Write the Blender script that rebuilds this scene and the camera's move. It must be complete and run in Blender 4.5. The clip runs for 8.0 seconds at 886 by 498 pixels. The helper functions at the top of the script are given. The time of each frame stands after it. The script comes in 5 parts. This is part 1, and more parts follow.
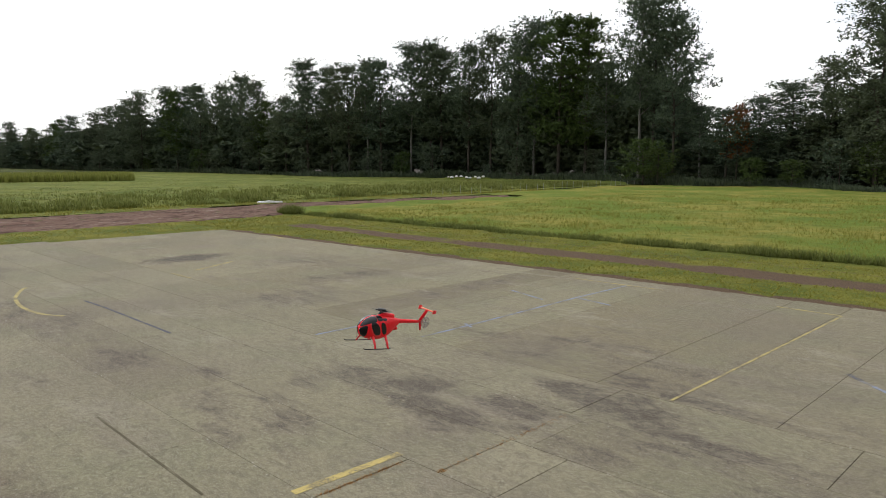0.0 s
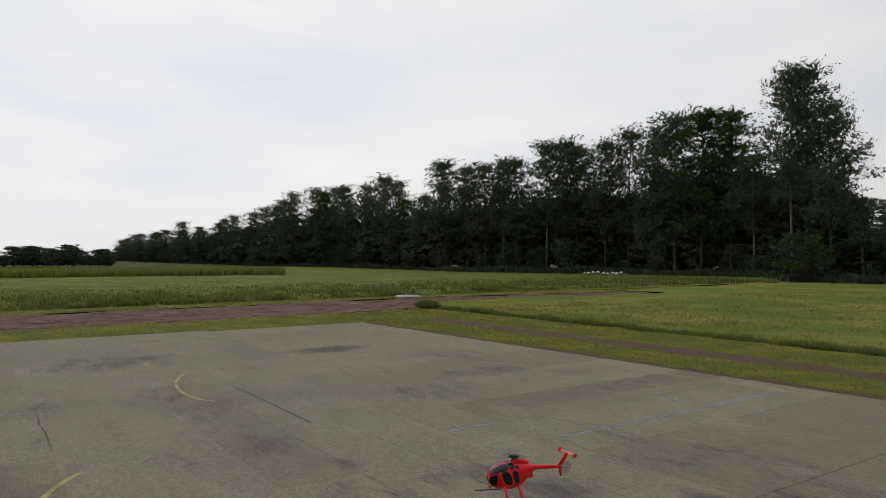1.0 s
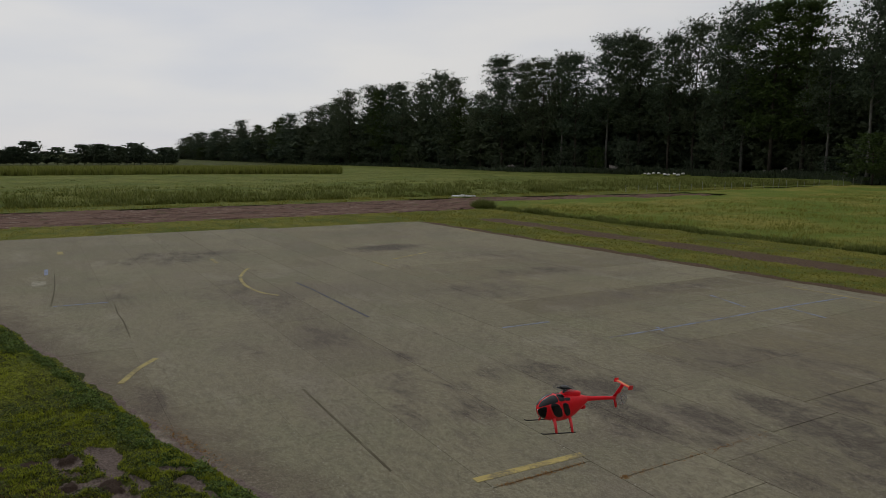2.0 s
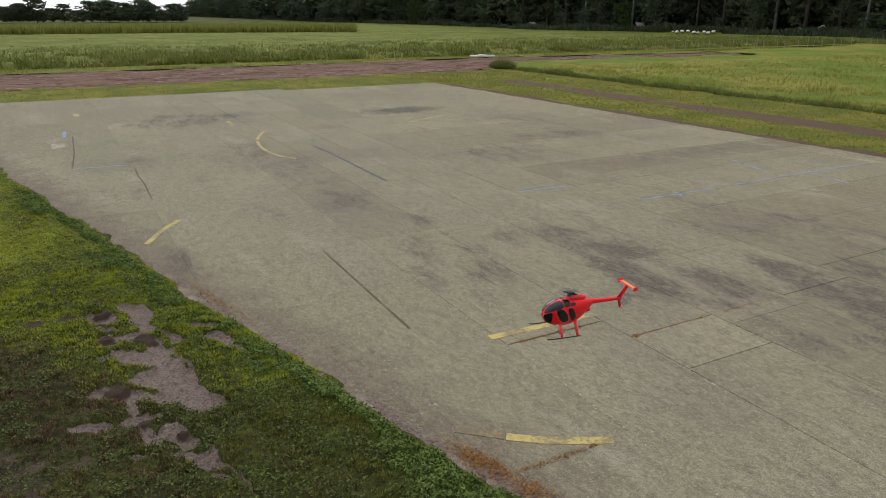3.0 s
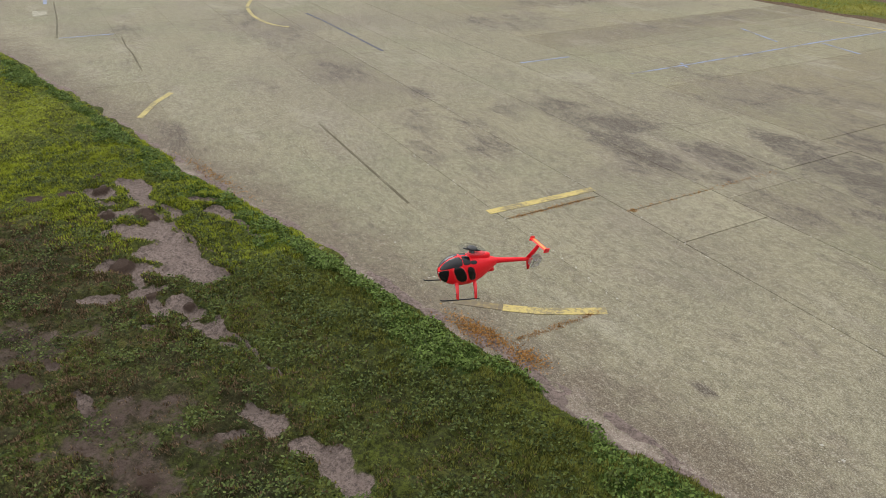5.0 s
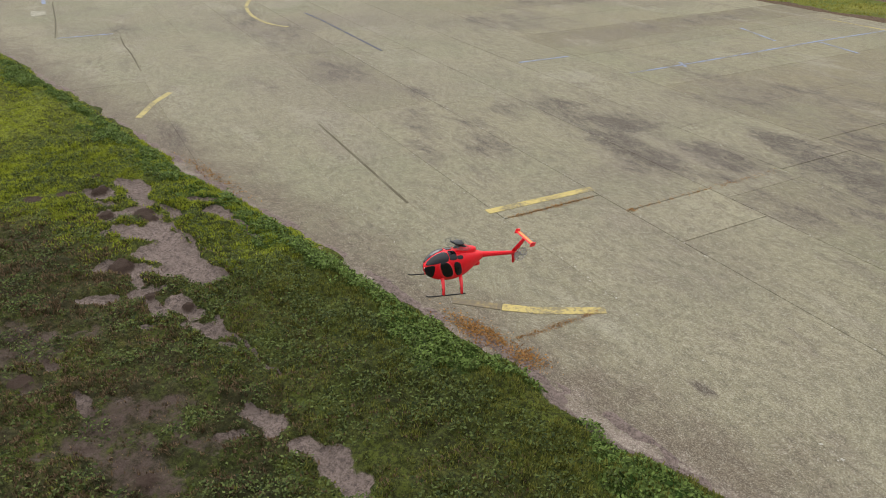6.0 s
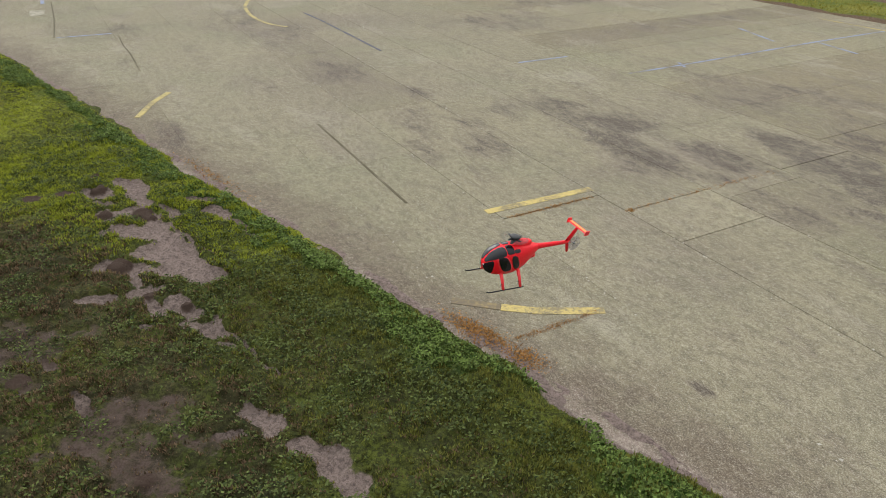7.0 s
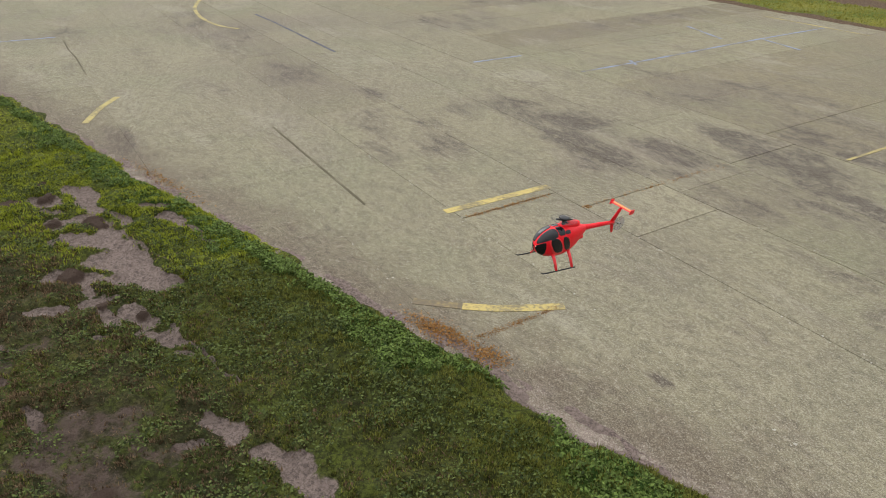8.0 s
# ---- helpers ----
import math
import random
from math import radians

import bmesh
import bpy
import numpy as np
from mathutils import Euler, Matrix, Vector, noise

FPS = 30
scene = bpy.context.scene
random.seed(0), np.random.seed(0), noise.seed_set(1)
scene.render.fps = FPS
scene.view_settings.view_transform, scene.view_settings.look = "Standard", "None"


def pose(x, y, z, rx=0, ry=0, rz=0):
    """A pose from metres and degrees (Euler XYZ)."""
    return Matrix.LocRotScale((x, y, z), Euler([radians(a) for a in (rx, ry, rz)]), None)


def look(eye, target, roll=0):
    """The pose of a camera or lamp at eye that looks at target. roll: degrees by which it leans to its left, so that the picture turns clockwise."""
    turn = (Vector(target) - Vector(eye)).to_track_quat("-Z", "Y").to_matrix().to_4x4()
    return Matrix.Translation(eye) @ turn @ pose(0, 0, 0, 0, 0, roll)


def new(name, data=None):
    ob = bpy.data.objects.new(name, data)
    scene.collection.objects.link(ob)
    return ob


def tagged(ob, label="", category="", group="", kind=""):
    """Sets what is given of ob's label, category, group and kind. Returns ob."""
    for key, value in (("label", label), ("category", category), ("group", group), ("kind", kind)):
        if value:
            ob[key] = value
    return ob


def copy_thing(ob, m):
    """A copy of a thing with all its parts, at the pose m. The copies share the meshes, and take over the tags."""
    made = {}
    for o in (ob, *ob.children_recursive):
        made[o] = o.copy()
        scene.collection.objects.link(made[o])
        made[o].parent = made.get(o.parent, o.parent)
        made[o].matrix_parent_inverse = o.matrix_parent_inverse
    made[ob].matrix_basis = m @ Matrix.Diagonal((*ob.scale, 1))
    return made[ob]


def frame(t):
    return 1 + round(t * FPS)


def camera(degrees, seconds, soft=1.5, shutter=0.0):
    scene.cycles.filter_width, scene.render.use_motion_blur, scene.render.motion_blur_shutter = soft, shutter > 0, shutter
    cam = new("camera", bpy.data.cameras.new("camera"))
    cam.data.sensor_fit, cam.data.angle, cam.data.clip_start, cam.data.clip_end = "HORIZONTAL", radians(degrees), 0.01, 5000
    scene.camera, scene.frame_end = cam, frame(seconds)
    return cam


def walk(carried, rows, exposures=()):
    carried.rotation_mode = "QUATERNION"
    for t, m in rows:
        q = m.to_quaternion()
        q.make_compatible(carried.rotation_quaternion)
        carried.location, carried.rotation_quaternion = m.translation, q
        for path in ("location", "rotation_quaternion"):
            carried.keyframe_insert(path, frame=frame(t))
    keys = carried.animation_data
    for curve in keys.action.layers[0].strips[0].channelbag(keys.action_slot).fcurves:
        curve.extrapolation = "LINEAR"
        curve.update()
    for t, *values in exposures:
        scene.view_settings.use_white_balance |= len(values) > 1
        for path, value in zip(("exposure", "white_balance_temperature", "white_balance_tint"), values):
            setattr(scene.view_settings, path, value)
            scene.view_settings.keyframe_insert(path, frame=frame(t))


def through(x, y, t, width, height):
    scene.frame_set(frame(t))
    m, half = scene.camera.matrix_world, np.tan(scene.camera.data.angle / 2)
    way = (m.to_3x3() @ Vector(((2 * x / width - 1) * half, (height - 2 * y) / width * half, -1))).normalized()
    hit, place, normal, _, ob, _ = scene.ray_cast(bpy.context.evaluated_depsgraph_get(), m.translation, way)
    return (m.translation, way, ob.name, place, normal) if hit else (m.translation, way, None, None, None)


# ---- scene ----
cam = camera(64.30, 8.0, soft=0.9)
PATH = [
    (0, pose(0, 0, 3.2, 82.693, -0.021, -0.152)),
    (0.4, pose(0, 0, 3.2, 84.368, -0.025, 4.450)),
    (0.5, pose(0, 0, 3.2, 85.493, -0.026, 5.581)),
    (0.6, pose(0, 0, 3.2, 86.665, -0.021, 6.729)),
    (0.8, pose(0, 0, 3.2, 88.886, -0.009, 9.001)),
    (1, pose(0, 0, 3.2, 90.426, 0.009, 10.783)),
    (1.2, pose(0, 0, 3.2, 90.329, 0.014, 12.436)),
    (1.5, pose(0, 0, 3.2, 87.493, 0.033, 13.873)),
    (1.7, pose(0, 0, 3.2, 85.444, 0.005, 14.572)),
    (2.8, pose(0, 0, 3.2, 73.404, -0.130, 16.715)),
    (3, pose(0, 0, 3.2, 71.260, -0.140, 16.743)),
    (3.2, pose(0, 0, 3.2, 68.995, -0.161, 16.830)),
    (3.5, pose(0, 0, 3.2, 65.843, -0.192, 16.694)),
    (3.9, pose(0, 0, 3.2, 62.039, -0.212, 16.596)),
    (4, pose(0, 0, 3.2, 61.535, -0.218, 16.658)),
    (4.5, pose(0, 0, 3.2, 61.116, -0.206, 16.678)),
    (6, pose(0, 0, 3.2, 61.073, -0.162, 16.548)),
    (6.5, pose(0, 0, 3.2, 61.074, -0.184, 16.558)),
    (7, pose(0, 0, 3.2, 61.080, -0.243, 16.491)),
    (7.5, pose(0, 0, 3.2, 61.107, -0.278, 15.977)),
    (7.7, pose(0, 0, 3.2, 61.226, -0.366, 15.283)),
    (8, pose(0, 0, 3.2, 61.123, -0.480, 12.906)),
]
EXPOSURES = [(0.0, -0.38), (0.5, -0.62), (1.0, -1.17), (1.3, -1.50), (1.5, -1.68), (1.7, -1.70), (2.8, -0.57), (3.0, -0.44), (3.5, -0.31), (4.0, -0.15), (4.5, -0.03), (8.0, -0.03)]
walk(cam, PATH, EXPOSURES)

# ---- world and sun: bright overcast, the sun veiled, ahead and to the left ----
SUN_AZ, SUN_EL = 38.0, 34.0  # degrees to the left of +y, above the horizon
sun_dir = Vector((-math.sin(radians(SUN_AZ)) * math.cos(radians(SUN_EL)), math.cos(radians(SUN_AZ)) * math.cos(radians(SUN_EL)), math.sin(radians(SUN_EL))))


def make_world():
    w = bpy.data.worlds.new("overcast_sky")
    w.use_nodes = True
    scene.world = w
    nt = w.node_tree
    nt.nodes.clear()
    N, L = nt.nodes.new, nt.links.new
    out, bg = N("ShaderNodeOutputWorld"), N("ShaderNodeBackground")
    sky = N("ShaderNodeTexSky")
    sky.sky_type, sky.sun_disc = "NISHITA", False
    sky.sun_elevation, sky.sun_rotation = radians(SUN_EL), radians(-SUN_AZ)
    sky_dim = N("ShaderNodeMix")
    sky_dim.data_type = "RGBA"
    sky_dim.blend_type = "MULTIPLY"
    sky_dim.inputs[0].default_value = 1.0
    sky_dim.inputs[7].default_value = (0.10, 0.10, 0.10, 1)
    L(sky.outputs[0], sky_dim.inputs[6])
    co = N("ShaderNodeTexCoord")
    dot = N("ShaderNodeVectorMath")
    dot.operation = "DOT_PRODUCT"
    dot.inputs[1].default_value = sun_dir
    L(co.outputs["Generated"], dot.inputs[0])
    veil = N("ShaderNodeMapRange")
    veil.interpolation_type = "SMOOTHSTEP"
    for k, v in zip((1, 2, 3, 4), (-0.7, 1.0, 0.60, 2.25)):
        veil.inputs[k].default_value = v
    L(dot.outputs["Value"], veil.inputs[0])
    mp = N("ShaderNodeMapping")
    mp.inputs["Scale"].default_value = (1.3, 1.3, 5.0)
    L(co.outputs["Generated"], mp.inputs[0])
    cl = N("ShaderNodeTexNoise")
    cl.inputs["Scale"].default_value, cl.inputs["Detail"].default_value, cl.inputs["Roughness"].default_value = 1.6, 5, 0.5
    L(mp.outputs[0], cl.inputs["Vector"])
    ramp = N("ShaderNodeValToRGB")
    ramp.color_ramp.elements[0].position, ramp.color_ramp.elements[0].color = 0.30, (0.80, 0.84, 0.93, 1)
    ramp.color_ramp.elements[1].position, ramp.color_ramp.elements[1].color = 0.62, (1.0, 0.99, 0.98, 1)
    L(cl.outputs["Fac"], ramp.inputs[0])
    cloud = N("ShaderNodeVectorMath")
    cloud.operation = "SCALE"
    L(ramp.outputs[0], cloud.inputs[0])
    L(veil.outputs[0], cloud.inputs["Scale"])
    mix = N("ShaderNodeMix")
    mix.data_type = "RGBA"
    mix.inputs[0].default_value = 0.9
    L(sky_dim.outputs[2], mix.inputs[6])
    L(cloud.outputs[0], mix.inputs[7])
    L(mix.outputs[2], bg.inputs[0])
    bg.inputs[1].default_value = 0.95
    L(bg.outputs[0], out.inputs[0])


make_world()
sun_data = bpy.data.lights.new("sun", "SUN")
sun_data.energy, sun_data.angle, sun_data.color = 0.6, radians(25), (1.0, 0.95, 0.88)
sun = new("sun", sun_data)
sun.matrix_world = look(sun_dir * 50, (0, 0, 0))


# ---- materials ----
class Nodes:
    """A little help to write node materials."""

    def __init__(self, name):
        self.mat = bpy.data.materials.new(name)
        self.mat.use_nodes = True
        self.nt = self.mat.node_tree
        self.bsdf = self.nt.nodes["Principled BSDF"]
        self.out = self.nt.nodes["Material Output"]

    def node(self, kind, **values):
        n = self.nt.nodes.new(kind)
        for key, v in values.items():
            n.inputs[key.replace("_", " ")].default_value = v
        return n

    def link(self, a, b):
        self.nt.links.new(a, b)

    def place(self, scale=(1, 1, 1), turn=0.0, world=True):
        geo = self.nt.nodes.new("ShaderNodeNewGeometry") if world else self.nt.nodes.new("ShaderNodeTexCoord")
        m = self.nt.nodes.new("ShaderNodeMapping")
        m.inputs["Rotation"].default_value = (0, 0, radians(turn))
        self.link(geo.outputs["Position"] if world else geo.outputs["Object"], m.inputs[0])
        k = self.nt.nodes.new("ShaderNodeVectorMath")
        k.operation = "MULTIPLY"
        k.inputs[1].default_value = scale
        self.link(m.outputs[0], k.inputs[0])
        return k.outputs[0]

    def noise(self, where, scale, detail=4, rough=0.55):
        n = self.node("ShaderNodeTexNoise", Scale=scale, Detail=detail, Roughness=rough)
        self.link(where, n.inputs["Vector"])
        return n.outputs["Fac"]

    def steps(self, value, a, b, lo=0.0, hi=1.0):
        m = self.nt.nodes.new("ShaderNodeMapRange")
        m.interpolation_type = "SMOOTHSTEP"
        for k, v in zip((1, 2, 3, 4), (a, b, lo, hi)):
            m.inputs[k].default_value = v
        self.link(value, m.inputs[0])
        return m.outputs[0]

    def mix(self, fac, a, b, blend="MIX"):
        m = self.nt.nodes.new("ShaderNodeMix")
        m.data_type, m.blend_type = "RGBA", blend
        for v, k in ((fac, 0), (a, 6), (b, 7)):
            if isinstance(v, (int, float)):
                m.inputs[k].default_value = v
            elif isinstance(v, tuple):
                m.inputs[k].default_value = (*v, 1)
            else:
                self.link(v, m.inputs[k])
        return m.outputs[2]

    def math(self, op, a, b):
        m = self.nt.nodes.new("ShaderNodeMath")
        m.operation = op
        for k, v in enumerate((a, b)):
            if isinstance(v, (int, float)):
                m.inputs[k].default_value = v
            else:
                self.link(v, m.inputs[k])
        return m.outputs[0]

    def attribute(self, name):
        n = self.nt.nodes.new("ShaderNodeAttribute")
        n.attribute_name = name
        return n.outputs["Fac"]

    def finish(self, colour, rough=0.9, bump=None, strength=0.4, distance=0.01, metal=0.0, spec=0.3):
        if isinstance(colour, tuple):
            self.bsdf.inputs["Base Color"].default_value = (*colour, 1)
        else:
            self.link(colour, self.bsdf.inputs["Base Color"])
        if isinstance(rough, (int, float)):
            self.bsdf.inputs["Roughness"].default_value = rough
        else:
            self.link(rough, self.bsdf.inputs["Roughness"])
        self.bsdf.inputs["Metallic"].default_value = metal
        self.bsdf.inputs["Specular IOR Level"].default_value = spec
        if bump is not None:
            b = self.node("ShaderNodeBump", Strength=strength, Distance=distance)
            self.link(bump, b.inputs["Height"])
            self.link(b.outputs[0], self.bsdf.inputs["Normal"])
        return self.mat


LANE = -44.7  # degrees: the way the concrete lanes run


# dark weathering on the concrete: centre u, v and half lengths along and across the lanes, strength
STAINS = [(-7.1, 6.6, .75, .35, .8), (-6.2, 6.2, 1.1, .42, 1.0), (-5.6, 6.95, .8, .5, .95), (-5.1, 6.4, .4, .22, .7), (-8.3, 5.7, .5, .25, .6), (-4.7, 8.0, 1.4, .5, .9), (-4.2, 6.35, .75, .35, .7), (-7.3, 4.7, .7, .38, .62),
          (-8.5, 4.15, .65, .30, .62), (-7.8, 4.9, .5, .3, .55), (-9.8, 4.85, .5, .25, .7), (-7.5, 3.75, .5, .22, .5), (-6.4, 4.1, .5, .2, .4), (-7.9, 6.7, .6, .3, .6), (-11.5, 4.3, 1.3, .6, .5), (-2.45, 3.42, .12, .06, 1.0)]
STAINS_FAR = [(-14.8, 4.3, 2.4, .75, .55), (-16.3, 3.9, 2.0, .8, .5), (-22.8, 3.7, 1.6, 2.0, .6), (-21.7, 10.2, .9, 1.4, 1.0), (-15.3, 12.0, .7, 2.4, .6), (-11.9, 13.0, .5, 2.8, .45), (-16.6, 1.4, 1.2, .5, .35), (-9.4, 1.15, .8, .22, .75), (-13.9, 9.0, 1.3, 1.3, .5),
              (-6.9, 9.4, .9, .9, .5), (-6.4, 10.7, 1.0, .9, .4), (-3.6, 8.75, 1.2, .25, .8), (-5.5, 9.6, 3.2, 1.5, .45), (-3.2, 7.3, 2.0, .7, .55), (-6.9, 6.5, 2.6, .9, .5), (-18.5, 12.5, 1.0, 2.0, .45), (-1.8, 6.0, 1.2, .5, .4)]


def concrete_material():
    n = Nodes("weathered_concrete")
    along = n.place((0.42, 1, 1), -LANE)
    even = n.place()
    own = n.place((1, 1, 1), -LANE)
    info = n.nt.nodes.new("ShaderNodeObjectInfo")
    split = n.nt.nodes.new("ShaderNodeSeparateXYZ")
    n.link(own, split.inputs[0])
    u, v = split.outputs[0], split.outputs[1]
    base = n.mix(info.outputs["Random"], (0.238, 0.214, 0.134), (0.288, 0.261, 0.170))
    base = n.mix(1.0, base, info.outputs["Color"], "MULTIPLY")
    # mossy green and pale washed areas
    base = n.mix(n.math("MULTIPLY", n.steps(n.noise(even, 0.5, 4), 0.42, 0.66), 0.45), base, (0.228, 0.232, 0.136))
    base = n.mix(n.math("MULTIPLY", n.steps(n.noise(along, 1.1, 5, 0.6), 0.54, 0.72), 0.6), base, (0.365, 0.335, 0.248))
    # stains of known place, broken up by streaks
    total = None
    for cu, cv, ru, rv, much in STAINS + STAINS_FAR:
        d = n.nt.nodes.new("ShaderNodeVectorMath")
        d.operation = "SUBTRACT"
        d.inputs[1].default_value = (cu, cv, 0)
        n.link(own, d.inputs[0])
        k = n.nt.nodes.new("ShaderNodeVectorMath")
        k.operation = "MULTIPLY"
        k.inputs[1].default_value = (1 / ru, 1 / rv, 0)
        n.link(d.outputs[0], k.inputs[0])
        r = n.nt.nodes.new("ShaderNodeVectorMath")
        r.operation = "LENGTH"
        n.link(k.outputs[0], r.inputs[0])
        one = n.steps(r.outputs["Value"], 0.25, 1.45, much, 0.0)
        total = one if total is None else n.math("MAXIMUM", total, one)
    streak = n.noise(n.place((0.5, 1, 1), -LANE), 1.5, 9, 0.76)
    fine = n.noise(n.place((0.6, 1, 1), -LANE), 8.5, 8, 0.85)
    bias = n.math("ADD", n.math("MULTIPLY", total, 0.185), n.math("ADD", n.math("MULTIPLY", streak, 0.62), n.math("MULTIPLY", fine, 0.38)))
    base = n.mix(n.steps(bias, 0.50, 0.62, 0.0, 0.60), base, (0.170, 0.138, 0.106))
    base = n.mix(n.steps(bias, 0.575, 0.68, 0.0, 0.88), base, (0.076, 0.062, 0.049))
    broad = n.steps(n.noise(even, 0.24, 4), 0.46, 0.64)
    base = n.mix(n.math("MULTIPLY", broad, 0.35), base, (0.185, 0.150, 0.120))
    mauve = n.steps(n.noise(n.place((0.5, 1, 1), -LANE), 0.55, 5, 0.7), 0.52, 0.68)
    base = n.mix(n.math("MULTIPLY", mauve, 0.28), base, (0.245, 0.200, 0.170))
    # silt and mud washed on along the verge
    away = n.math("SUBTRACT", v, n.math("ADD", n.math("MULTIPLY", u, 0.27), 3.3))
    silt = n.steps(n.math("ADD", away, n.math("MULTIPLY", n.math("SUBTRACT", n.noise(even, 2.2, 6, 0.75), 0.5), 2.2)), 0.0, 1.0, 0.82, 0.0)
    base = n.mix(silt, base, (0.138, 0.104, 0.074))
    mud = n.steps(n.math("ADD", away, n.math("MULTIPLY", n.math("SUBTRACT", n.noise(even, 5, 6, 0.75), 0.5), 0.9)), -0.15, 0.14, 0.9, 0.0)
    base = n.mix(mud, base, (0.300, 0.240, 0.200))
    mottle = n.steps(n.noise(n.place((0.7, 1, 1), -LANE), 9.0, 8, 0.88), 0.46, 0.57, 0.0, 0.62)
    base = n.mix(mottle, base, n.mix(0.65, base, (0.095, 0.078, 0.058)))
    speck = n.noise(n.place((0.8, 1, 1), -LANE), 24, 6, 0.92)
    base = n.mix(n.steps(speck, 0.52, 0.60, 0.0, 0.75), base, n.mix(0.55, base, (0.060, 0.050, 0.040)))
    base = n.mix(n.steps(speck, 0.47, 0.39, 0.0, 0.70), base, n.mix(0.45, base, (0.60, 0.56, 0.45)))
    grit = n.noise(even, 85, 5, 0.85)
    base = n.mix(n.steps(grit, 0.50, 0.60, 0.0, 0.85), base, n.mix(0.55, base, (0.060, 0.050, 0.038)))
    base = n.mix(n.steps(grit, 0.48, 0.38, 0.0, 0.75), base, n.mix(0.5, base, (0.62, 0.58, 0.47)))
    chips = n.steps(n.noise(even, 8, 4, 0.85), 0.70, 0.75)
    base = n.mix(n.math("MULTIPLY", chips, 0.6), base, (0.50, 0.47, 0.39))
    return n.finish(base, 0.93, grit, 0.55, 0.006, spec=0.15)


def paint_material(name, colour, wear=0.5, under=(0.205, 0.180, 0.122)):
    n = Nodes(name)
    even = n.place()
    worn = n.steps(n.math("ADD", n.noise(even, 24, 6, 0.8), n.math("MULTIPLY", n.math("SUBTRACT", n.noise(even, 2.5, 3), 0.5), 0.7)), wear - 0.10, wear + 0.12)
    return n.finish(n.mix(n.math("MULTIPLY", worn, 0.9), colour, under), 0.9, n.noise(even, 48, 4, 0.8), 0.5, 0.006, spec=0.15)


def turf_material(name, green, yellow, dark, soil, moss=None):
    """Short grass on soil; the attribute bare says where the soil lies open, weed where it grows lush, moss where it is thin and brown."""
    n = Nodes(name)
    even = n.place()
    rows = n.place((0.2, 1.0, 1), -LANE)
    dry = n.steps(n.noise(even, 0.5, 4), 0.38, 0.64)
    if moss:
        dry = n.math("MULTIPLY", dry, n.math("ADD", 0.15, n.math("MULTIPLY", n.attribute("sunny"), 0.85)))
    c = n.mix(dry, green, yellow)
    if moss:
        c = n.mix(n.attribute("moss"), c, n.mix(n.steps(n.noise(even, 2.5, 5, 0.7), 0.4, 0.65), moss, green))
        c = n.mix(n.steps(n.noise(n.place((0.35, 1, 1), -LANE), 1.4, 5, 0.7), 0.58, 0.72, 0.0, 0.6), c, (0.135, 0.085, 0.022))
    c = n.mix(n.steps(n.noise(rows, 1.6, 5, 0.65), 0.45, 0.7, 0.0, 0.7), c, dark)
    c = n.mix(n.steps(n.noise(even, 30, 5, 0.85), 0.40, 0.60, 0.0, 0.9), c, dark)
    c = n.mix(n.math("MULTIPLY", n.attribute("weed"), 0.8), c, (0.05, 0.105, 0.022))
    edge = n.math("ADD", n.attribute("bare"), n.math("MULTIPLY", n.math("SUBTRACT", n.noise(even, 9, 7, 0.85), 0.5), 0.9))
    s = n.mix(n.steps(n.noise(even, 34, 7, 0.88), 0.44, 0.58), tuple(v * 1.12 for v in soil), tuple(v * 0.50 for v in soil))
    s = n.mix(n.steps(n.noise(even, 5, 5, 0.7), 0.5, 0.7, 0.0, 0.5), s, tuple(v * 0.72 for v in soil))
    s = n.mix(n.steps(n.attribute("heap"), 0.0, 0.62), s, (0.072, 0.049, 0.037))
    c = n.mix(n.steps(edge, 0.45, 0.62), c, s)
    return n.finish(c, 0.95, n.noise(even, 50, 5, 0.75), 0.9, 0.03, spec=0.1)


def soil_material():
    n = Nodes("ploughed_soil")
    even = n.place()
    rows = n.place((1.0, 0.14, 1), -LANE)
    c = n.mix(n.noise(even, 3, 5, 0.7), (0.135, 0.080, 0.060), (0.235, 0.150, 0.115))
    c = n.mix(n.steps(n.noise(rows, 2.6, 6, 0.75), 0.47, 0.60, 0.0, 0.85), c, (0.070, 0.038, 0.028))
    c = n.mix(n.steps(n.noise(rows, 3.4, 8, 0.85), 0.55, 0.63, 0.0, 0.75), c, (0.42, 0.34, 0.28))
    c = n.mix(n.steps(n.noise(even, 1.1, 4), 0.58, 0.72, 0.0, 0.6), c, (0.12, 0.13, 0.05))
    return n.finish(c, 0.95, n.noise(even, 9, 5, 0.7), 0.8, 0.06, spec=0.1)


def leaf_material(name, dark, light, through=0.25):
    n = Nodes(name)
    geo = n.nt.nodes.new("ShaderNodeNewGeometry")
    info = n.nt.nodes.new("ShaderNodeObjectInfo")
    c = n.mix(geo.outputs["Random Per Island"], dark, light)
    c = n.mix(n.math("MULTIPLY", info.outputs["Random"], 0.35), c, tuple(0.5 * (a + b) * k for a, b, k in zip(dark, light, (1.45, 1.05, 0.75))))
    n.finish(c, 0.75, spec=0.2)
    tr = n.nt.nodes.new("ShaderNodeBsdfTranslucent")
    n.link(c, tr.inputs[0])
    m = n.nt.nodes.new("ShaderNodeMixShader")
    m.inputs[0].default_value = through
    n.link(n.bsdf.outputs[0], m.inputs[1])
    n.link(tr.outputs[0], m.inputs[2])
    n.link(m.outputs[0], n.out.inputs[0])
    return n.mat


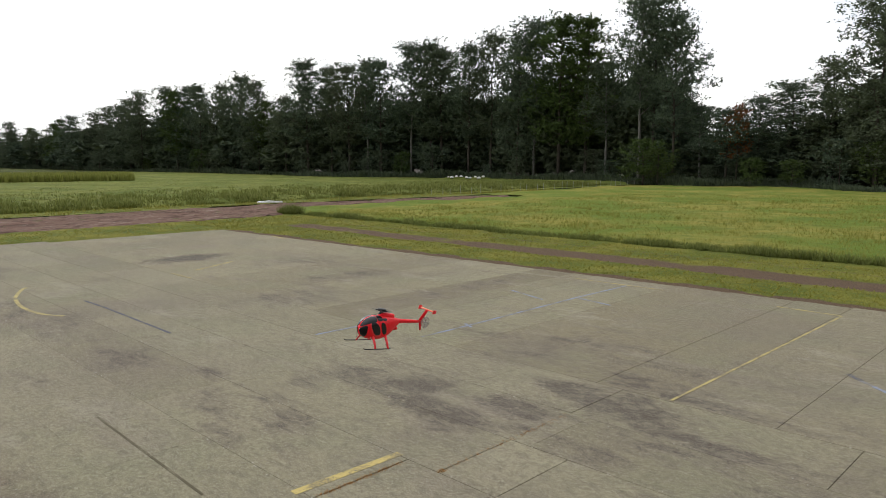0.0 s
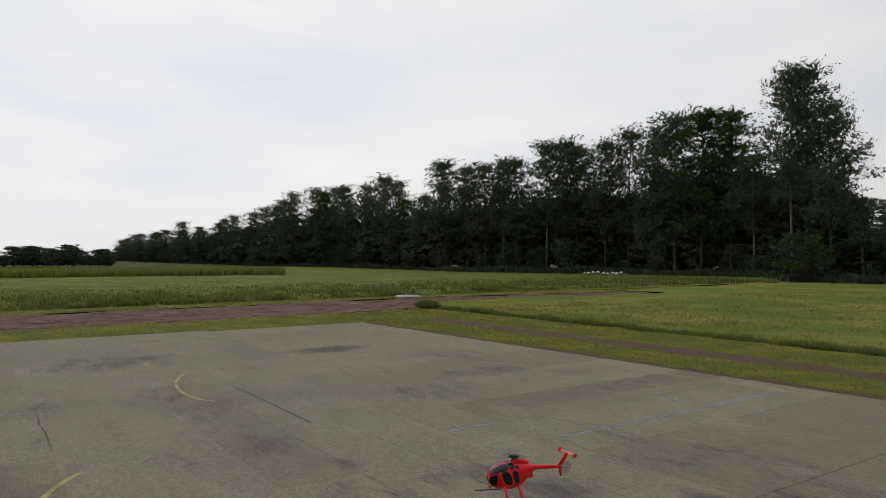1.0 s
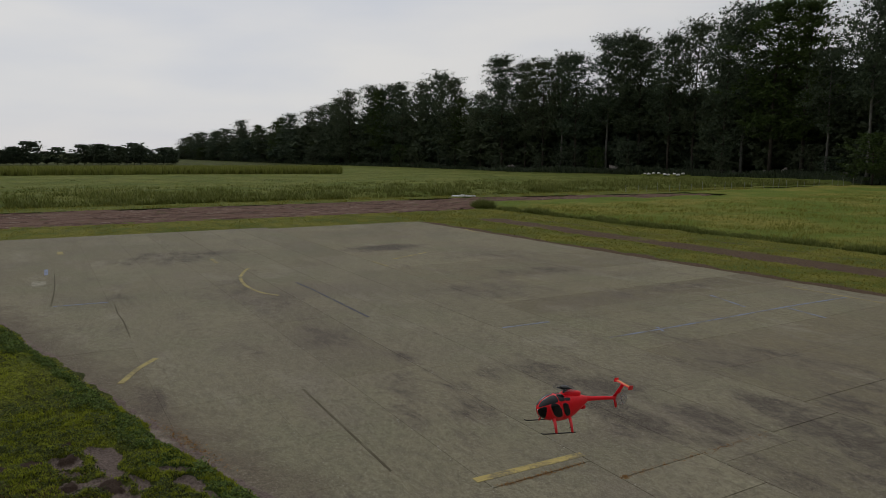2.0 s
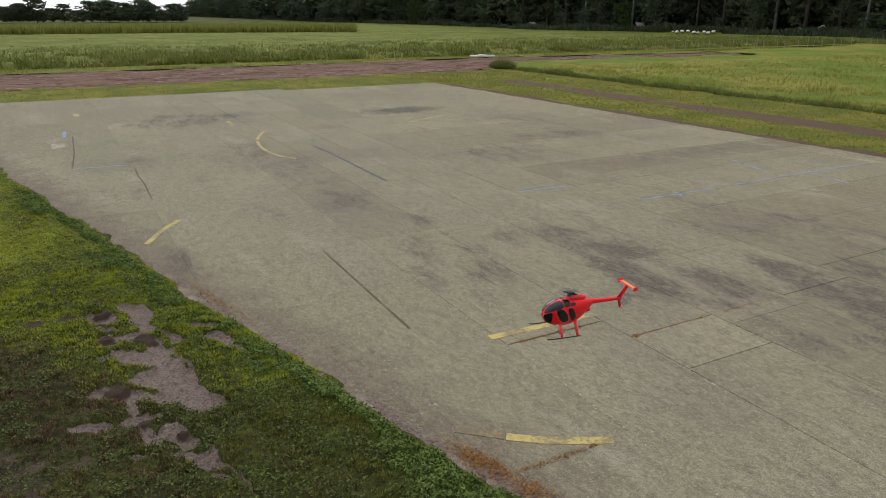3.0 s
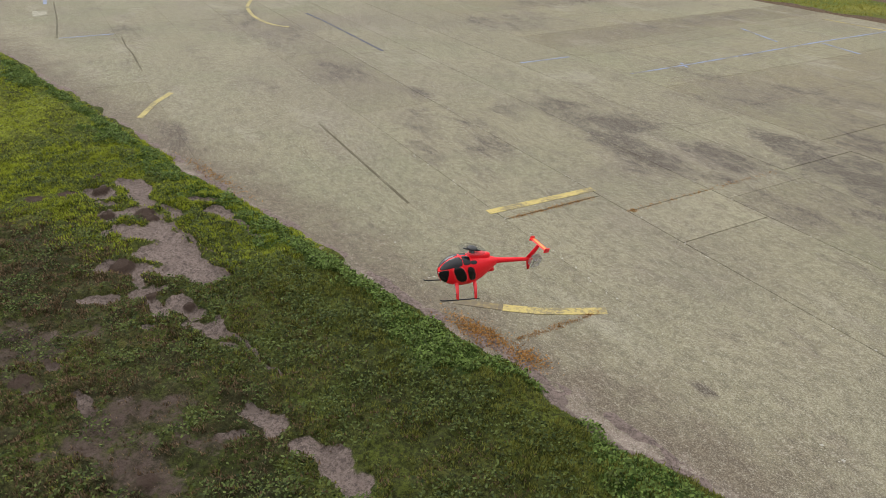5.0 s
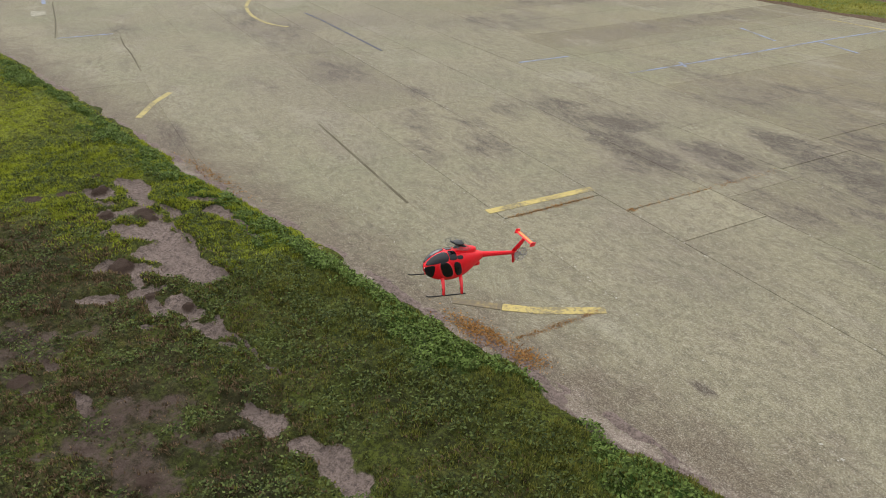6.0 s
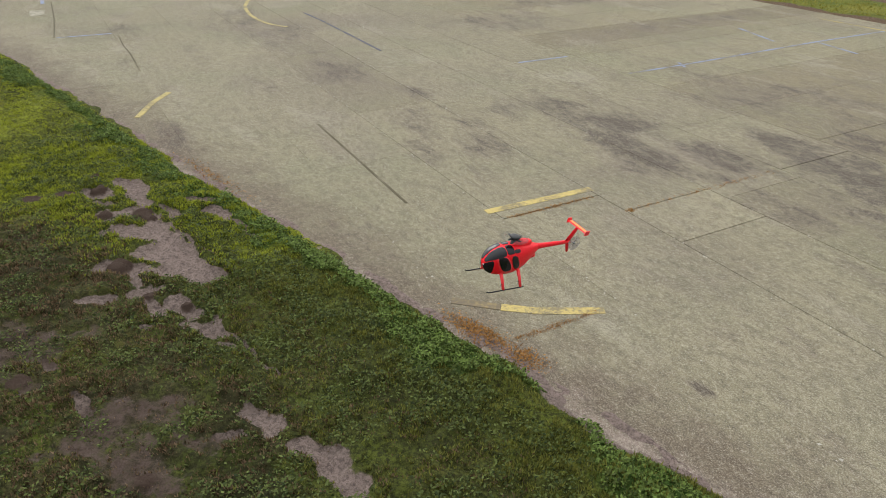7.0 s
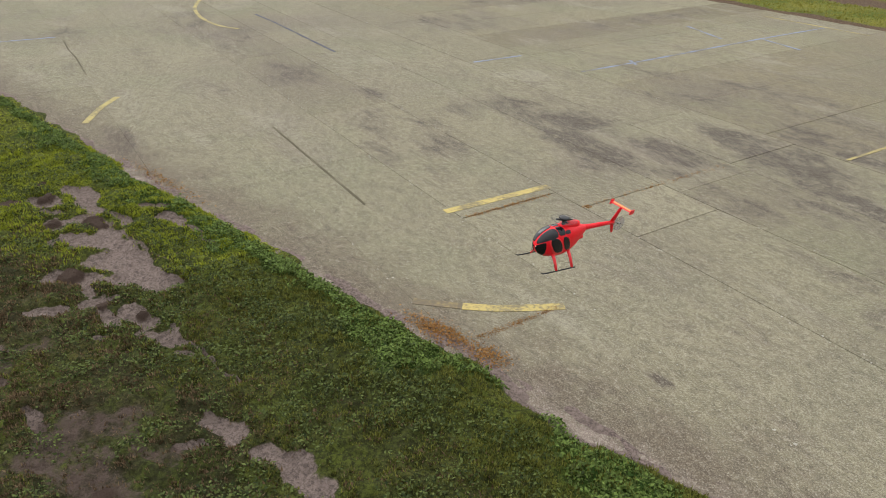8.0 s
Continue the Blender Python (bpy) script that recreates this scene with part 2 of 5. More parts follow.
def sward_material(name, a, b, c):
    n = Nodes(name)
    even = n.place()
    col = n.mix(n.steps(n.noise(even, 0.16, 4), 0.40, 0.62), a, b)
    col = n.mix(n.steps(n.noise(even, 1.2, 5, 0.7), 0.45, 0.7, 0.0, 0.7), col, c)
    col = n.mix(n.steps(n.noise(n.place((0.6, 1.2, 1)), 0.30, 6, 0.75), 0.50, 0.66, 0.0, 0.65), col, c)
    return n.finish(col, 0.95, n.noise(even, 6, 5, 0.75), 0.9, 0.15, spec=0.1)


def plain_material(name, colour, rough, metal=0.0, spec=0.5, coat=0.0, relief=120.0):
    n = Nodes(name)
    where = n.place(world=False)
    grain = n.noise(where, relief, 3)
    n.finish(n.mix(n.steps(grain, 0.3, 0.7, 0.0, 0.25), colour, tuple(v * 0.8 for v in colour)), n.steps(grain, 0.2, 0.8, rough * 0.85, min(1, rough * 1.15)), metal=metal, spec=spec)
    n.bsdf.inputs["Coat Weight"].default_value = coat
    return n.mat


def bark_material(name, a, b):
    n = Nodes(name)
    where = n.place((1, 1, 0.25))
    g = n.noise(where, 6, 5, 0.7)
    return n.finish(n.mix(n.steps(g, 0.35, 0.65), a, b), 0.95, g, 0.6, 0.03, spec=0.1)


def blur_material(name, colour, cover):
    """What a fast-turning blade leaves to the eye: a thin grey veil."""
    n = Nodes(name)
    n.finish(colour, 0.6)
    clear = n.nt.nodes.new("ShaderNodeBsdfTransparent")
    m = n.nt.nodes.new("ShaderNodeMixShader")
    where = n.place(world=False)
    n.link(n.steps(n.noise(where, 30, 2), 0.3, 0.7, cover * 0.5, cover * 1.3), m.inputs[0])
    n.link(clear.outputs[0], m.inputs[1])
    n.link(n.bsdf.outputs[0], m.inputs[2])
    n.link(m.outputs[0], n.out.inputs[0])
    return n.mat


CONCRETE = concrete_material()
JOINT = plain_material("joint_dirt", (0.125, 0.106, 0.076), 0.95, spec=0.1, relief=2)
YELLOW = paint_material("worn_yellow_paint", (0.53, 0.42, 0.155), 0.54)
FAINT = paint_material("faded_yellow_paint", (0.46, 0.38, 0.155), 0.50)
GHOST = paint_material("worn_off_yellow_paint", (0.30, 0.235, 0.115), 0.42, (0.165, 0.138, 0.100))
BLUE = paint_material("worn_blue_paint", (0.25, 0.30, 0.43), 0.52)
TAR = paint_material("dark_sealant", (0.115, 0.100, 0.064), 0.58)
DARKBLUE = paint_material("blue_grey_sealant", (0.105, 0.105, 0.135), 0.60)
PALE = paint_material("pale_cement", (0.40, 0.38, 0.30), 0.46)
TURF = turf_material("verge_turf", (0.105, 0.128, 0.024), (0.295, 0.330, 0.038), (0.026, 0.028, 0.012), (0.258, 0.200, 0.172), (0.082, 0.062, 0.038))
MOWN = turf_material("mown_grass", (0.130, 0.165, 0.024), (0.290, 0.265, 0.045), (0.100, 0.112, 0.026), (0.155, 0.105, 0.070))
SOIL = soil_material()
MEADOW = sward_material("meadow_grass", (0.160, 0.220, 0.036), (0.310, 0.280, 0.065), (0.120, 0.170, 0.032))
CROP = sward_material("crop_leaves", (0.155, 0.190, 0.040), (0.230, 0.240, 0.060), (0.085, 0.115, 0.030))
BLADE = leaf_material("grass_blades", (0.028, 0.040, 0.010), (0.270, 0.290, 0.060), 0.3)
WEED = leaf_material("weed_leaves", (0.014, 0.032, 0.006), (0.215, 0.315, 0.072), 0.25)
MOSS = leaf_material("moss_blades", (0.018, 0.015, 0.008), (0.270, 0.195, 0.115), 0.25)
CLOVER = leaf_material("clover_leaves", (0.014, 0.028, 0.007), (0.165, 0.205, 0.056), 0.25)
GOLD = leaf_material("yellow_grass", (0.170, 0.210, 0.020), (0.410, 0.475, 0.052), 0.3)
RUST = leaf_material("rusty_weeds", (0.20, 0.095, 0.03), (0.44, 0.24, 0.07), 0.2)
HAY = leaf_material("meadow_blades", (0.160, 0.205, 0.034), (0.340, 0.320, 0.085), 0.3)
CROPLEAF = leaf_material("crop_tops", (0.085, 0.130, 0.034), (0.225, 0.260, 0.080), 0.3)
# blue and brightness raised in the leaf colour to stand in for distance haze
LEAF = leaf_material("hazed_tree_leaves", (0.042, 0.068, 0.048), (0.134, 0.176, 0.110), 0.24)
LEAF_LIGHT = leaf_material("light_tree_leaves", (0.036, 0.065, 0.018), (0.085, 0.130, 0.038), 0.25)
LEAF_RUST = leaf_material("autumn_leaves", (0.12, 0.05, 0.02), (0.22, 0.10, 0.035), 0.25)
BARK = bark_material("dark_bark", (0.050, 0.042, 0.034), (0.095, 0.080, 0.066))
BIRCH = bark_material("pale_bark", (0.11, 0.105, 0.095), (0.24, 0.23, 0.21))
RED = plain_material("red_gloss_paint", (0.96, 0.014, 0.026), 0.40, spec=0.22, coat=0.12)
RED_EDGE = plain_material("red_trim", (0.96, 0.035, 0.045), 0.4, coat=0.2)
PANE = plain_material("smoked_canopy", (0.012, 0.011, 0.013), 0.09, spec=0.38, coat=0.1)
BLACK = plain_material("black_plastic", (0.014, 0.014, 0.015), 0.45)
STEEL = plain_material("rotor_steel", (0.30, 0.30, 0.31), 0.35, metal=0.9)
ORANGE = plain_material("orange_yellow_stripe", (0.80, 0.32, 0.06), 0.4)
LENS = plain_material("white_lamp_lens", (0.85, 0.83, 0.80), 0.2)
TAILBLUR = blur_material("tail_blade_veil", (0.50, 0.46, 0.44), 0.42)
MAINBLUR = blur_material("main_blade_veil", (0.10, 0.10, 0.10), 0.16)
GRIT = plain_material("pale_grit", (0.48, 0.45, 0.38), 0.9, spec=0.1, relief=20)
WHITE = plain_material("white_sheeting", (0.78, 0.77, 0.75), 0.6, relief=3)
STAKE = plain_material("pale_stake", (0.30, 0.31, 0.25), 0.8)


# ---- small helpers ----
def part(name, bm, material, parent, label=""):
    """Links a bmesh as one mesh object under a thing or a part."""
    me = bpy.data.meshes.new(name)
    bm.to_mesh(me)
    bm.free()
    me.materials.append(material)
    ob = new(name, me)
    ob.parent = parent
    if label:
        tagged(ob, label)
    return ob


def soft(ob):
    for p in ob.data.polygons:
        p.use_smooth = True
    return ob


def mesh_from(name, verts, faces, material, smooth=False, parent=None):
    """One mesh object from arrays of points and of triangles or quads."""
    verts, faces = np.asarray(verts, np.float32), np.asarray(faces, np.int32)
    me = bpy.data.meshes.new(name)
    k = faces.shape[1]
    me.vertices.add(len(verts))
    me.vertices.foreach_set("co", verts.ravel())
    me.loops.add(faces.size)
    me.loops.foreach_set("vertex_index", faces.ravel())
    me.polygons.add(len(faces))
    me.polygons.foreach_set("loop_start", np.arange(0, faces.size, k, dtype=np.int32))
    me.polygons.foreach_set("use_smooth", np.full(len(faces), smooth))
    me.update(calc_edges=True)
    me.validate()
    me.materials.append(material)
    ob = new(name, me)
    ob.parent = parent
    return ob


def set_attribute(ob, name, values):
    a = ob.data.attributes.new(name, "FLOAT", "POINT")
    a.data.foreach_set("value", np.asarray(values, np.float32))


CU = np.array([math.cos(radians(LANE)), math.sin(radians(LANE))])
CV = np.array([-CU[1], CU[0]])


def xy(u, v):
    """From the apron's own axes (u along the lanes, v across them) to the world."""
    return u * CU[0] + v * CV[0], u * CU[1] + v * CV[1]


def wobble(x, y, size, seed=0.0, octaves=4):
    """Smooth noise on arrays, about -1 to 1."""
    x, y = np.asarray(x, float) / size, np.asarray(y, float) / size
    total, amp, gain = np.zeros(np.broadcast(x, y).shape), 1.0, 0.0
    for k in range(octaves):
        xi, yi = np.floor(x).astype(int), np.floor(y).astype(int)
        fx, fy = x - xi, y - yi
        fx, fy = fx * fx * (3 - 2 * fx), fy * fy * (3 - 2 * fy)

        def corner(a, b):
            h = np.sin(a * 127.1 + b * 311.7 + (seed + k) * 74.7) * 43758.5453
            return 2 * (h - np.floor(h)) - 1

        total += amp * ((corner(xi, yi) * (1 - fx) + corner(xi + 1, yi) * fx) * (1 - fy) + (corner(xi, yi + 1) * (1 - fx) + corner(xi + 1, yi + 1) * fx) * fy)
        gain += amp
        x, y, amp = x * 2.03 + 17.3, y * 2.03 + 5.1, amp * 0.5
    return total / gain * 1.6


def smooth01(x):
    x = np.clip(x, 0, 1)
    return x * x * (3 - 2 * x)


def sheet(name, u0, u1, v0, v1, step, keep, height, material, masks=()):
    """A piece of land: a fine grid in apron axes, cut by keep(u, v), raised by height(u, v)."""
    us, vs = np.arange(u0, u1 + step / 2, step), np.arange(v0, v1 + step / 2, step)
    U, V = np.meshgrid(us, vs, indexing="ij")
    ok = keep(U, V)
    cell = ok[:-1, :-1] & ok[1:, :-1] & ok[:-1, 1:] & ok[1:, 1:]
    index = np.arange(U.size).reshape(U.shape)
    quads = np.stack([index[:-1, :-1], index[1:, :-1], index[1:, 1:], index[:-1, 1:]], -1)[cell]
    used = np.unique(quads)
    remap = np.zeros(U.size, int)
    remap[used] = np.arange(len(used))
    u, v = U.ravel()[used], V.ravel()[used]
    X, Y = xy(u, v)
    ob = mesh_from(name, np.stack([X, Y, height(u, v)], 1), remap[quads], material, True)
    for key, f in masks:
        set_attribute(ob, key, f(u, v))
    return ob


def tufts(name, x, y, z, tall, wide, blades, lean, material, rng, parent=None):
    """Grass or leaves: at every place a tuft of narrow three-sided blades."""
    n = len(x)
    k = n * blades
    X, Y, Z = (np.repeat(a, blades) for a in (x, y, z))
    H = np.repeat(tall, blades) * rng.uniform(0.55, 1.2, k)
    W = np.repeat(wide, blades) * rng.uniform(0.6, 1.3, k)
    spin, out = rng.uniform(0, 2 * np.pi, k), rng.uniform(0.2, 1.0, k) * lean
    dx, dy = np.cos(spin), np.sin(spin)
    bx, by = X + dx * W * 0.8, Y + dy * W * 0.8
    a = np.stack([bx - dy * W / 2, by + dx * W / 2, Z - 0.01], 1)
    b = np.stack([bx + dy * W / 2, by - dx * W / 2, Z - 0.01], 1)
    c = np.stack([bx + dx * H * out, by + dy * H * out, Z + H * np.sqrt(np.clip(1 - out * out * 0.6, 0.15, 1))], 1)
    V = np.stack([a, b, c], 1).reshape(-1, 3)
    ob = mesh_from(name, V, np.arange(3 * k).reshape(-1, 3), material, False, parent)
    return ob


def leaflets(name, x, y, z, size, material, rng):
    """Small broad leaves, lying and leaning every way."""
    n = len(x)
    P = np.stack([x, y, z], 1)
    nrm = rng.normal(0, 0.55, (n, 3)) + np.array([0, 0, 1.0])
    nrm /= np.linalg.norm(nrm, axis=1)[:, None]
    a = np.cross(nrm, rng.normal(0, 1, (n, 3)))
    a /= np.linalg.norm(a, axis=1)[:, None]
    b = np.cross(nrm, a)
    s = (size * rng.uniform(0.6, 1.35, n))[:, None]
    V = np.stack([P - a * s, P - b * s * 0.55, P + a * s, P + b * s * 0.55], 1).reshape(-1, 3)
    return mesh_from(name, V, np.arange(4 * n).reshape(-1, 4), material)


def box_bm(bm, x0, x1, y0, y1, z0, z1):
    v = [bm.verts.new(p) for p in ((x0, y0, z0), (x1, y0, z0), (x1, y1, z0), (x0, y1, z0), (x0, y0, z1), (x1, y0, z1), (x1, y1, z1), (x0, y1, z1))]
    for f in ((3, 2, 1, 0), (4, 5, 6, 7), (0, 1, 5, 4), (1, 2, 6, 5), (2, 3, 7, 6), (3, 0, 4, 7)):
        bm.faces.new([v[i] for i in f])
    return v


def tube_bm(bm, points, radii, sides=8, flat=1.0):
    """A tapered tube along points."""
    rings = []
    for i, p in enumerate(points):
        a, b = Vector(points[max(i - 1, 0)]), Vector(points[min(i + 1, len(points) - 1)])
        d = (b - a).normalized()
        side = d.cross(Vector((0.13, 0.31, 0.94)) if abs(d.z) < 0.9 else Vector((1, 0.1, 0))).normalized()
        up = side.cross(d)
        rings.append([bm.verts.new(Vector(p) + (side * math.cos(q) * flat + up * math.sin(q)) * radii[i]) for q in (2 * math.pi * k / sides for k in range(sides))])
    for r, s in zip(rings, rings[1:]):
        for k in range(sides):
            bm.faces.new((r[k], r[(k + 1) % sides], s[(k + 1) % sides], s[k]))
    bm.faces.new(rings[0][::-1])
    bm.faces.new(rings[-1])


# ---- the land ----
def near_edge(u):
    """v of the ragged near edge of the concrete."""
    return np.interp(u, [-40, -29, -16, -12.2, -9.2, -7.3, -5.9, -4.45, -3.25, -1.8, 0, 8], [-6.0, -3.7, -0.82, 0.18, 0.93, 1.45, 1.84, 2.2, 2.56, 2.9, 3.3, 5.0])


def far_edge(v):
    return np.interp(v, [-20.0, 11.0, 16.4], [-30.0, -30.1, -29.25])


def side_edge(u):
    return 16.5 + 0.05 * (u + 12)


def ground():
    ring = 96
    verts, faces = [(0, 0, -0.05)], []
    radii = (60, 200, 700, 2400)
    for r in radii:
        verts += [(r * math.cos(2 * math.pi * k / ring), r * math.sin(2 * math.pi * k / ring), -0.05) for k in range(ring)]
    bm = bmesh.new()
    vs = [bm.verts.new(p) for p in verts]
    for k in range(ring):
        bm.faces.new((vs[0], vs[1 + k], vs[1 + (k + 1) % ring]))
        for i in range(len(radii) - 1):
            a, b = 1 + i * ring, 1 + (i + 1) * ring
            bm.faces.new((vs[a + k], vs[b + k], vs[b + (k + 1) % ring], vs[a + (k + 1) % ring]))
    tagged(part("ground", bm, TURF, None), "flat green grassland reaching to the horizon", "ground", kind="structure")


ground()

# bare soil on the verge: from, to (x, y) and half width
PATCHES = [(-5.62, 5.62, -5.44, 5.57, 0.091), (-5.34, 5.39, -5.23, 5.40, 0.054), (-5.44, 5.91, -5.13, 5.77, 0.094), (-5.15, 5.73, -4.80, 5.50, 0.077), (-5.13, 5.15, -4.96, 5.11, 0.085), (-4.90, 5.33, -4.58, 5.22, 0.100),
           (-4.59, 5.49, -4.36, 5.38, 0.054), (-4.83, 4.83, -4.74, 4.96, 0.056), (-4.72, 4.93, -4.25, 4.95, 0.101), (-4.17, 4.63, -3.76, 4.59, 0.125), (-3.84, 4.46, -3.40, 4.40, 0.109), (-4.29, 5.00, -3.86, 4.83, 0.050),
           (-4.38, 5.22, -3.63, 4.79, 0.023), (-4.35, 4.31, -4.12, 4.33, 0.092), (-4.04, 4.25, -3.88, 4.16, 0.045), (-3.84, 4.03, -3.69, 4.12, 0.070), (-4.5, 5.15, -3.5, 4.45, 0.10)]
PATCHES += [(-3.65, 3.95, -3.46, 3.84, 0.048), (-3.38, 4.50, -3.34, 4.51, 0.051), (-4.13, 3.81, -4.03, 3.88, 0.069), (-3.44, 3.97, -3.20, 3.92, 0.079), (-3.15, 3.81, -2.88, 3.70, 0.051), (-3.03, 3.89, -2.12, 3.38, 0.017),
            (-2.76, 3.62, -2.68, 3.61, 0.034), (-3.44, 3.64, -3.39, 3.66, 0.040), (-3.16, 3.58, -3.13, 3.58, 0.029), (-4.45, 5.72, -4.26, 5.78, 0.069), (-4.12, 5.57, -3.86, 5.58, 0.067), (-3.82, 5.45, -3.32, 5.17, 0.029)]
PATCHES += [(-2.22, 3.02, -2.03, 2.94, 0.081), (-2.27, 2.74, -2.15, 2.77, 0.041), (-1.73, 2.82, -1.52, 2.81, 0.068), (-1.56, 2.73, -1.30, 2.63, 0.078), (-3.38, 2.84, -3.20, 2.67, 0.035), (-3.86, 3.05, -3.75, 3.01, 0.028)]
PATCHES_LOW = [(-4.38, 3.25, -3.88, 3.11, 0.118), (-3.98, 2.85, -3.73, 2.83, 0.091), (-3.03, 2.66, -2.70, 2.85, 0.175), (-3.18, 2.44, -2.75, 2.52, 0.153), (-2.73, 2.33, -2.33, 2.32, 0.139), (-4.04, 3.27, -3.77, 3.51, 0.068),
               (-2.48, 2.65, -2.25, 2.67, 0.065), (-4.24, 3.00, -4.12, 3.04, 0.094)]
MOLEHILLS = [(-6.04, 5.24, 0.096), (-5.79, 5.44, 0.097), (-5.81, 5.90, 0.051), (-5.55, 5.64, 0.070), (-4.25, 4.34, 0.086), (-5.08, 5.16, 0.059), (-4.74, 5.31, 0.079), (-4.62, 5.25, 0.059), (-3.70, 4.01, 0.048), (-3.84, 2.80, 0.067), (-2.47, 2.31, 0.049), (-3.31, 3.97, 0.037)]


def bare_soil(u, v):
    x, y = xy(u, v)
    x = x + 0.035 * wobble(u, v, 0.22, 3) + 0.022 * wobble(u, v, 0.08, 4)
    y = y + 0.035 * wobble(u, v, 0.22, 9) + 0.022 * wobble(u, v, 0.08, 10)
    fray = wobble(u, v, 0.16, 17)
    most = np.zeros(np.shape(u))
    for weight, group in ((1.0, PATCHES), (0.56, PATCHES_LOW)):
        for ax, ay, bx, by, r in group:
            dx, dy = bx - ax, by - ay
            s = np.clip(((x - ax) * dx + (y - ay) * dy) / (dx * dx + dy * dy), 0, 1)
            d = np.hypot(x - ax - s * dx, y - ay - s * dy)
            most = np.maximum(most, weight * smooth01(1.36 - 0.70 * d / r + 0.40 * fray))
    rim = near_edge(u) + 0.10 * wobble(u, v, 0.8, 21)
    strip = 0.10 + 0.14 * smooth01((u + 5.0) / 2.5) + 0.10 * wobble(u, v, 0.8, 5)
    most = np.maximum(most, smooth01(1.6 - (rim - v) / np.maximum(strip, 0.05)))
    return np.maximum(most, smooth01(heaps(u, v) * 1.8 - 0.8))


def heaps(u, v):
    x, y = xy(u, v)
    most = np.zeros(np.shape(u))
    for hx, hy, r in MOLEHILLS:
        most = np.maximum(most, smooth01(1.75 - 1.0 * np.hypot(x - hx, y - hy) / r))
    for ax, ay, bx, by, r in PATCHES_LOW:
        dx, dy = bx - ax, by - ay
        s = np.clip(((x - ax) * dx + (y - ay) * dy) / (dx * dx + dy * dy), 0, 1)
        most = np.maximum(most, 0.42 * smooth01(1.5 - 0.65 * np.hypot(x - ax - s * dx, y - ay - s * dy) / r))
    return most


def lush(u, v):
    d = near_edge(u) - v
    return smooth01((d - 0.12) / 0.15) * smooth01((0.60 - d + 0.3 * wobble(u, v, 0.9, 31) + 0.16 * wobble(u, v, 0.25, 33)) / 0.3)


def mossy(u, v):
    """Thin brown moss takes over from the yellow-green turf towards the molehills and beyond."""
    # part of this darkening stands in for lens vignetting, put into the turf colour
    d = near_edge(u) - v
    deep = smooth01((d - 1.35 + 0.5 * wobble(u, v, 1.2, 35)) / 0.8)
    return smooth01((u + 8.4 + 0.8 * wobble(u, v, 1.6, 36)) / 1.4) * np.maximum(deep, 0.35 * smooth01((d - 0.75) / 0.4)) * (0.85 + 0.2 * wobble(u, v, 0.7, 37))


def sunny(u, v):
    """Where the verge is short yellow-green grass, away from the molehills."""
    return smooth01((-5.2 - u + 1.2 * wobble(u, v, 1.2, 54)) / 1.4)


def verge_height(u, v):
    d = near_edge(u) - v
    bare = bare_soil(u, v)
    h = 0.004 + 0.045 * smooth01((d - 0.05) / 0.5) - 0.05 * np.clip((0.06 - d) / 0.25, 0, 1) + 0.012 * wobble(u, v, 0.22, 43) * smooth01(1 - d / 0.3) + 0.012 * wobble(u, v, 0.25, 13) * smooth01(d / 0.2) + 0.02 * wobble(u, v, 1.5, 14) * smooth01(d / 0.6)
    return h + 0.05 * smooth01(heaps(u, v) * 1.8 - 0.8) - 0.042 * bare * smooth01(d / 0.4) + 0.005 * wobble(u, v, 0.11, 15) + (0.040 * np.abs(wobble(u, v, 0.16, 18)) + 0.026 * np.abs(wobble(u, v, 0.07, 19))) * smooth01((d - 0.1) / 0.2) * (1 - 0.30 * bare)


for name, label, u0, u1, v0, step in (("verge", "mossy green grass verge with bare soil patches and molehills", -13.5, 0.9, -1.3, 0.028), ("verge_far", "short green grass verge beside the concrete", -26.0, -13.5, -6.0, 0.10),
                                      ("verge_near", "short green grass verge beside the concrete", 0.9, 8.0, -6.0, 0.10), ("verge_rear", "short green grass verge behind the molehills", -13.5, 0.9, -6.0, 0.10)):
    tagged(sheet(name, u0, u1, v0, -1.28 if name == "verge_rear" else 5.2, step, lambda u, v: v < near_edge(u) + 0.32, verge_height, TURF, (("bare", bare_soil), ("heap", heaps), ("weed", lush), ("moss", mossy), ("sunny", sunny))), label, "verge", kind="structure")


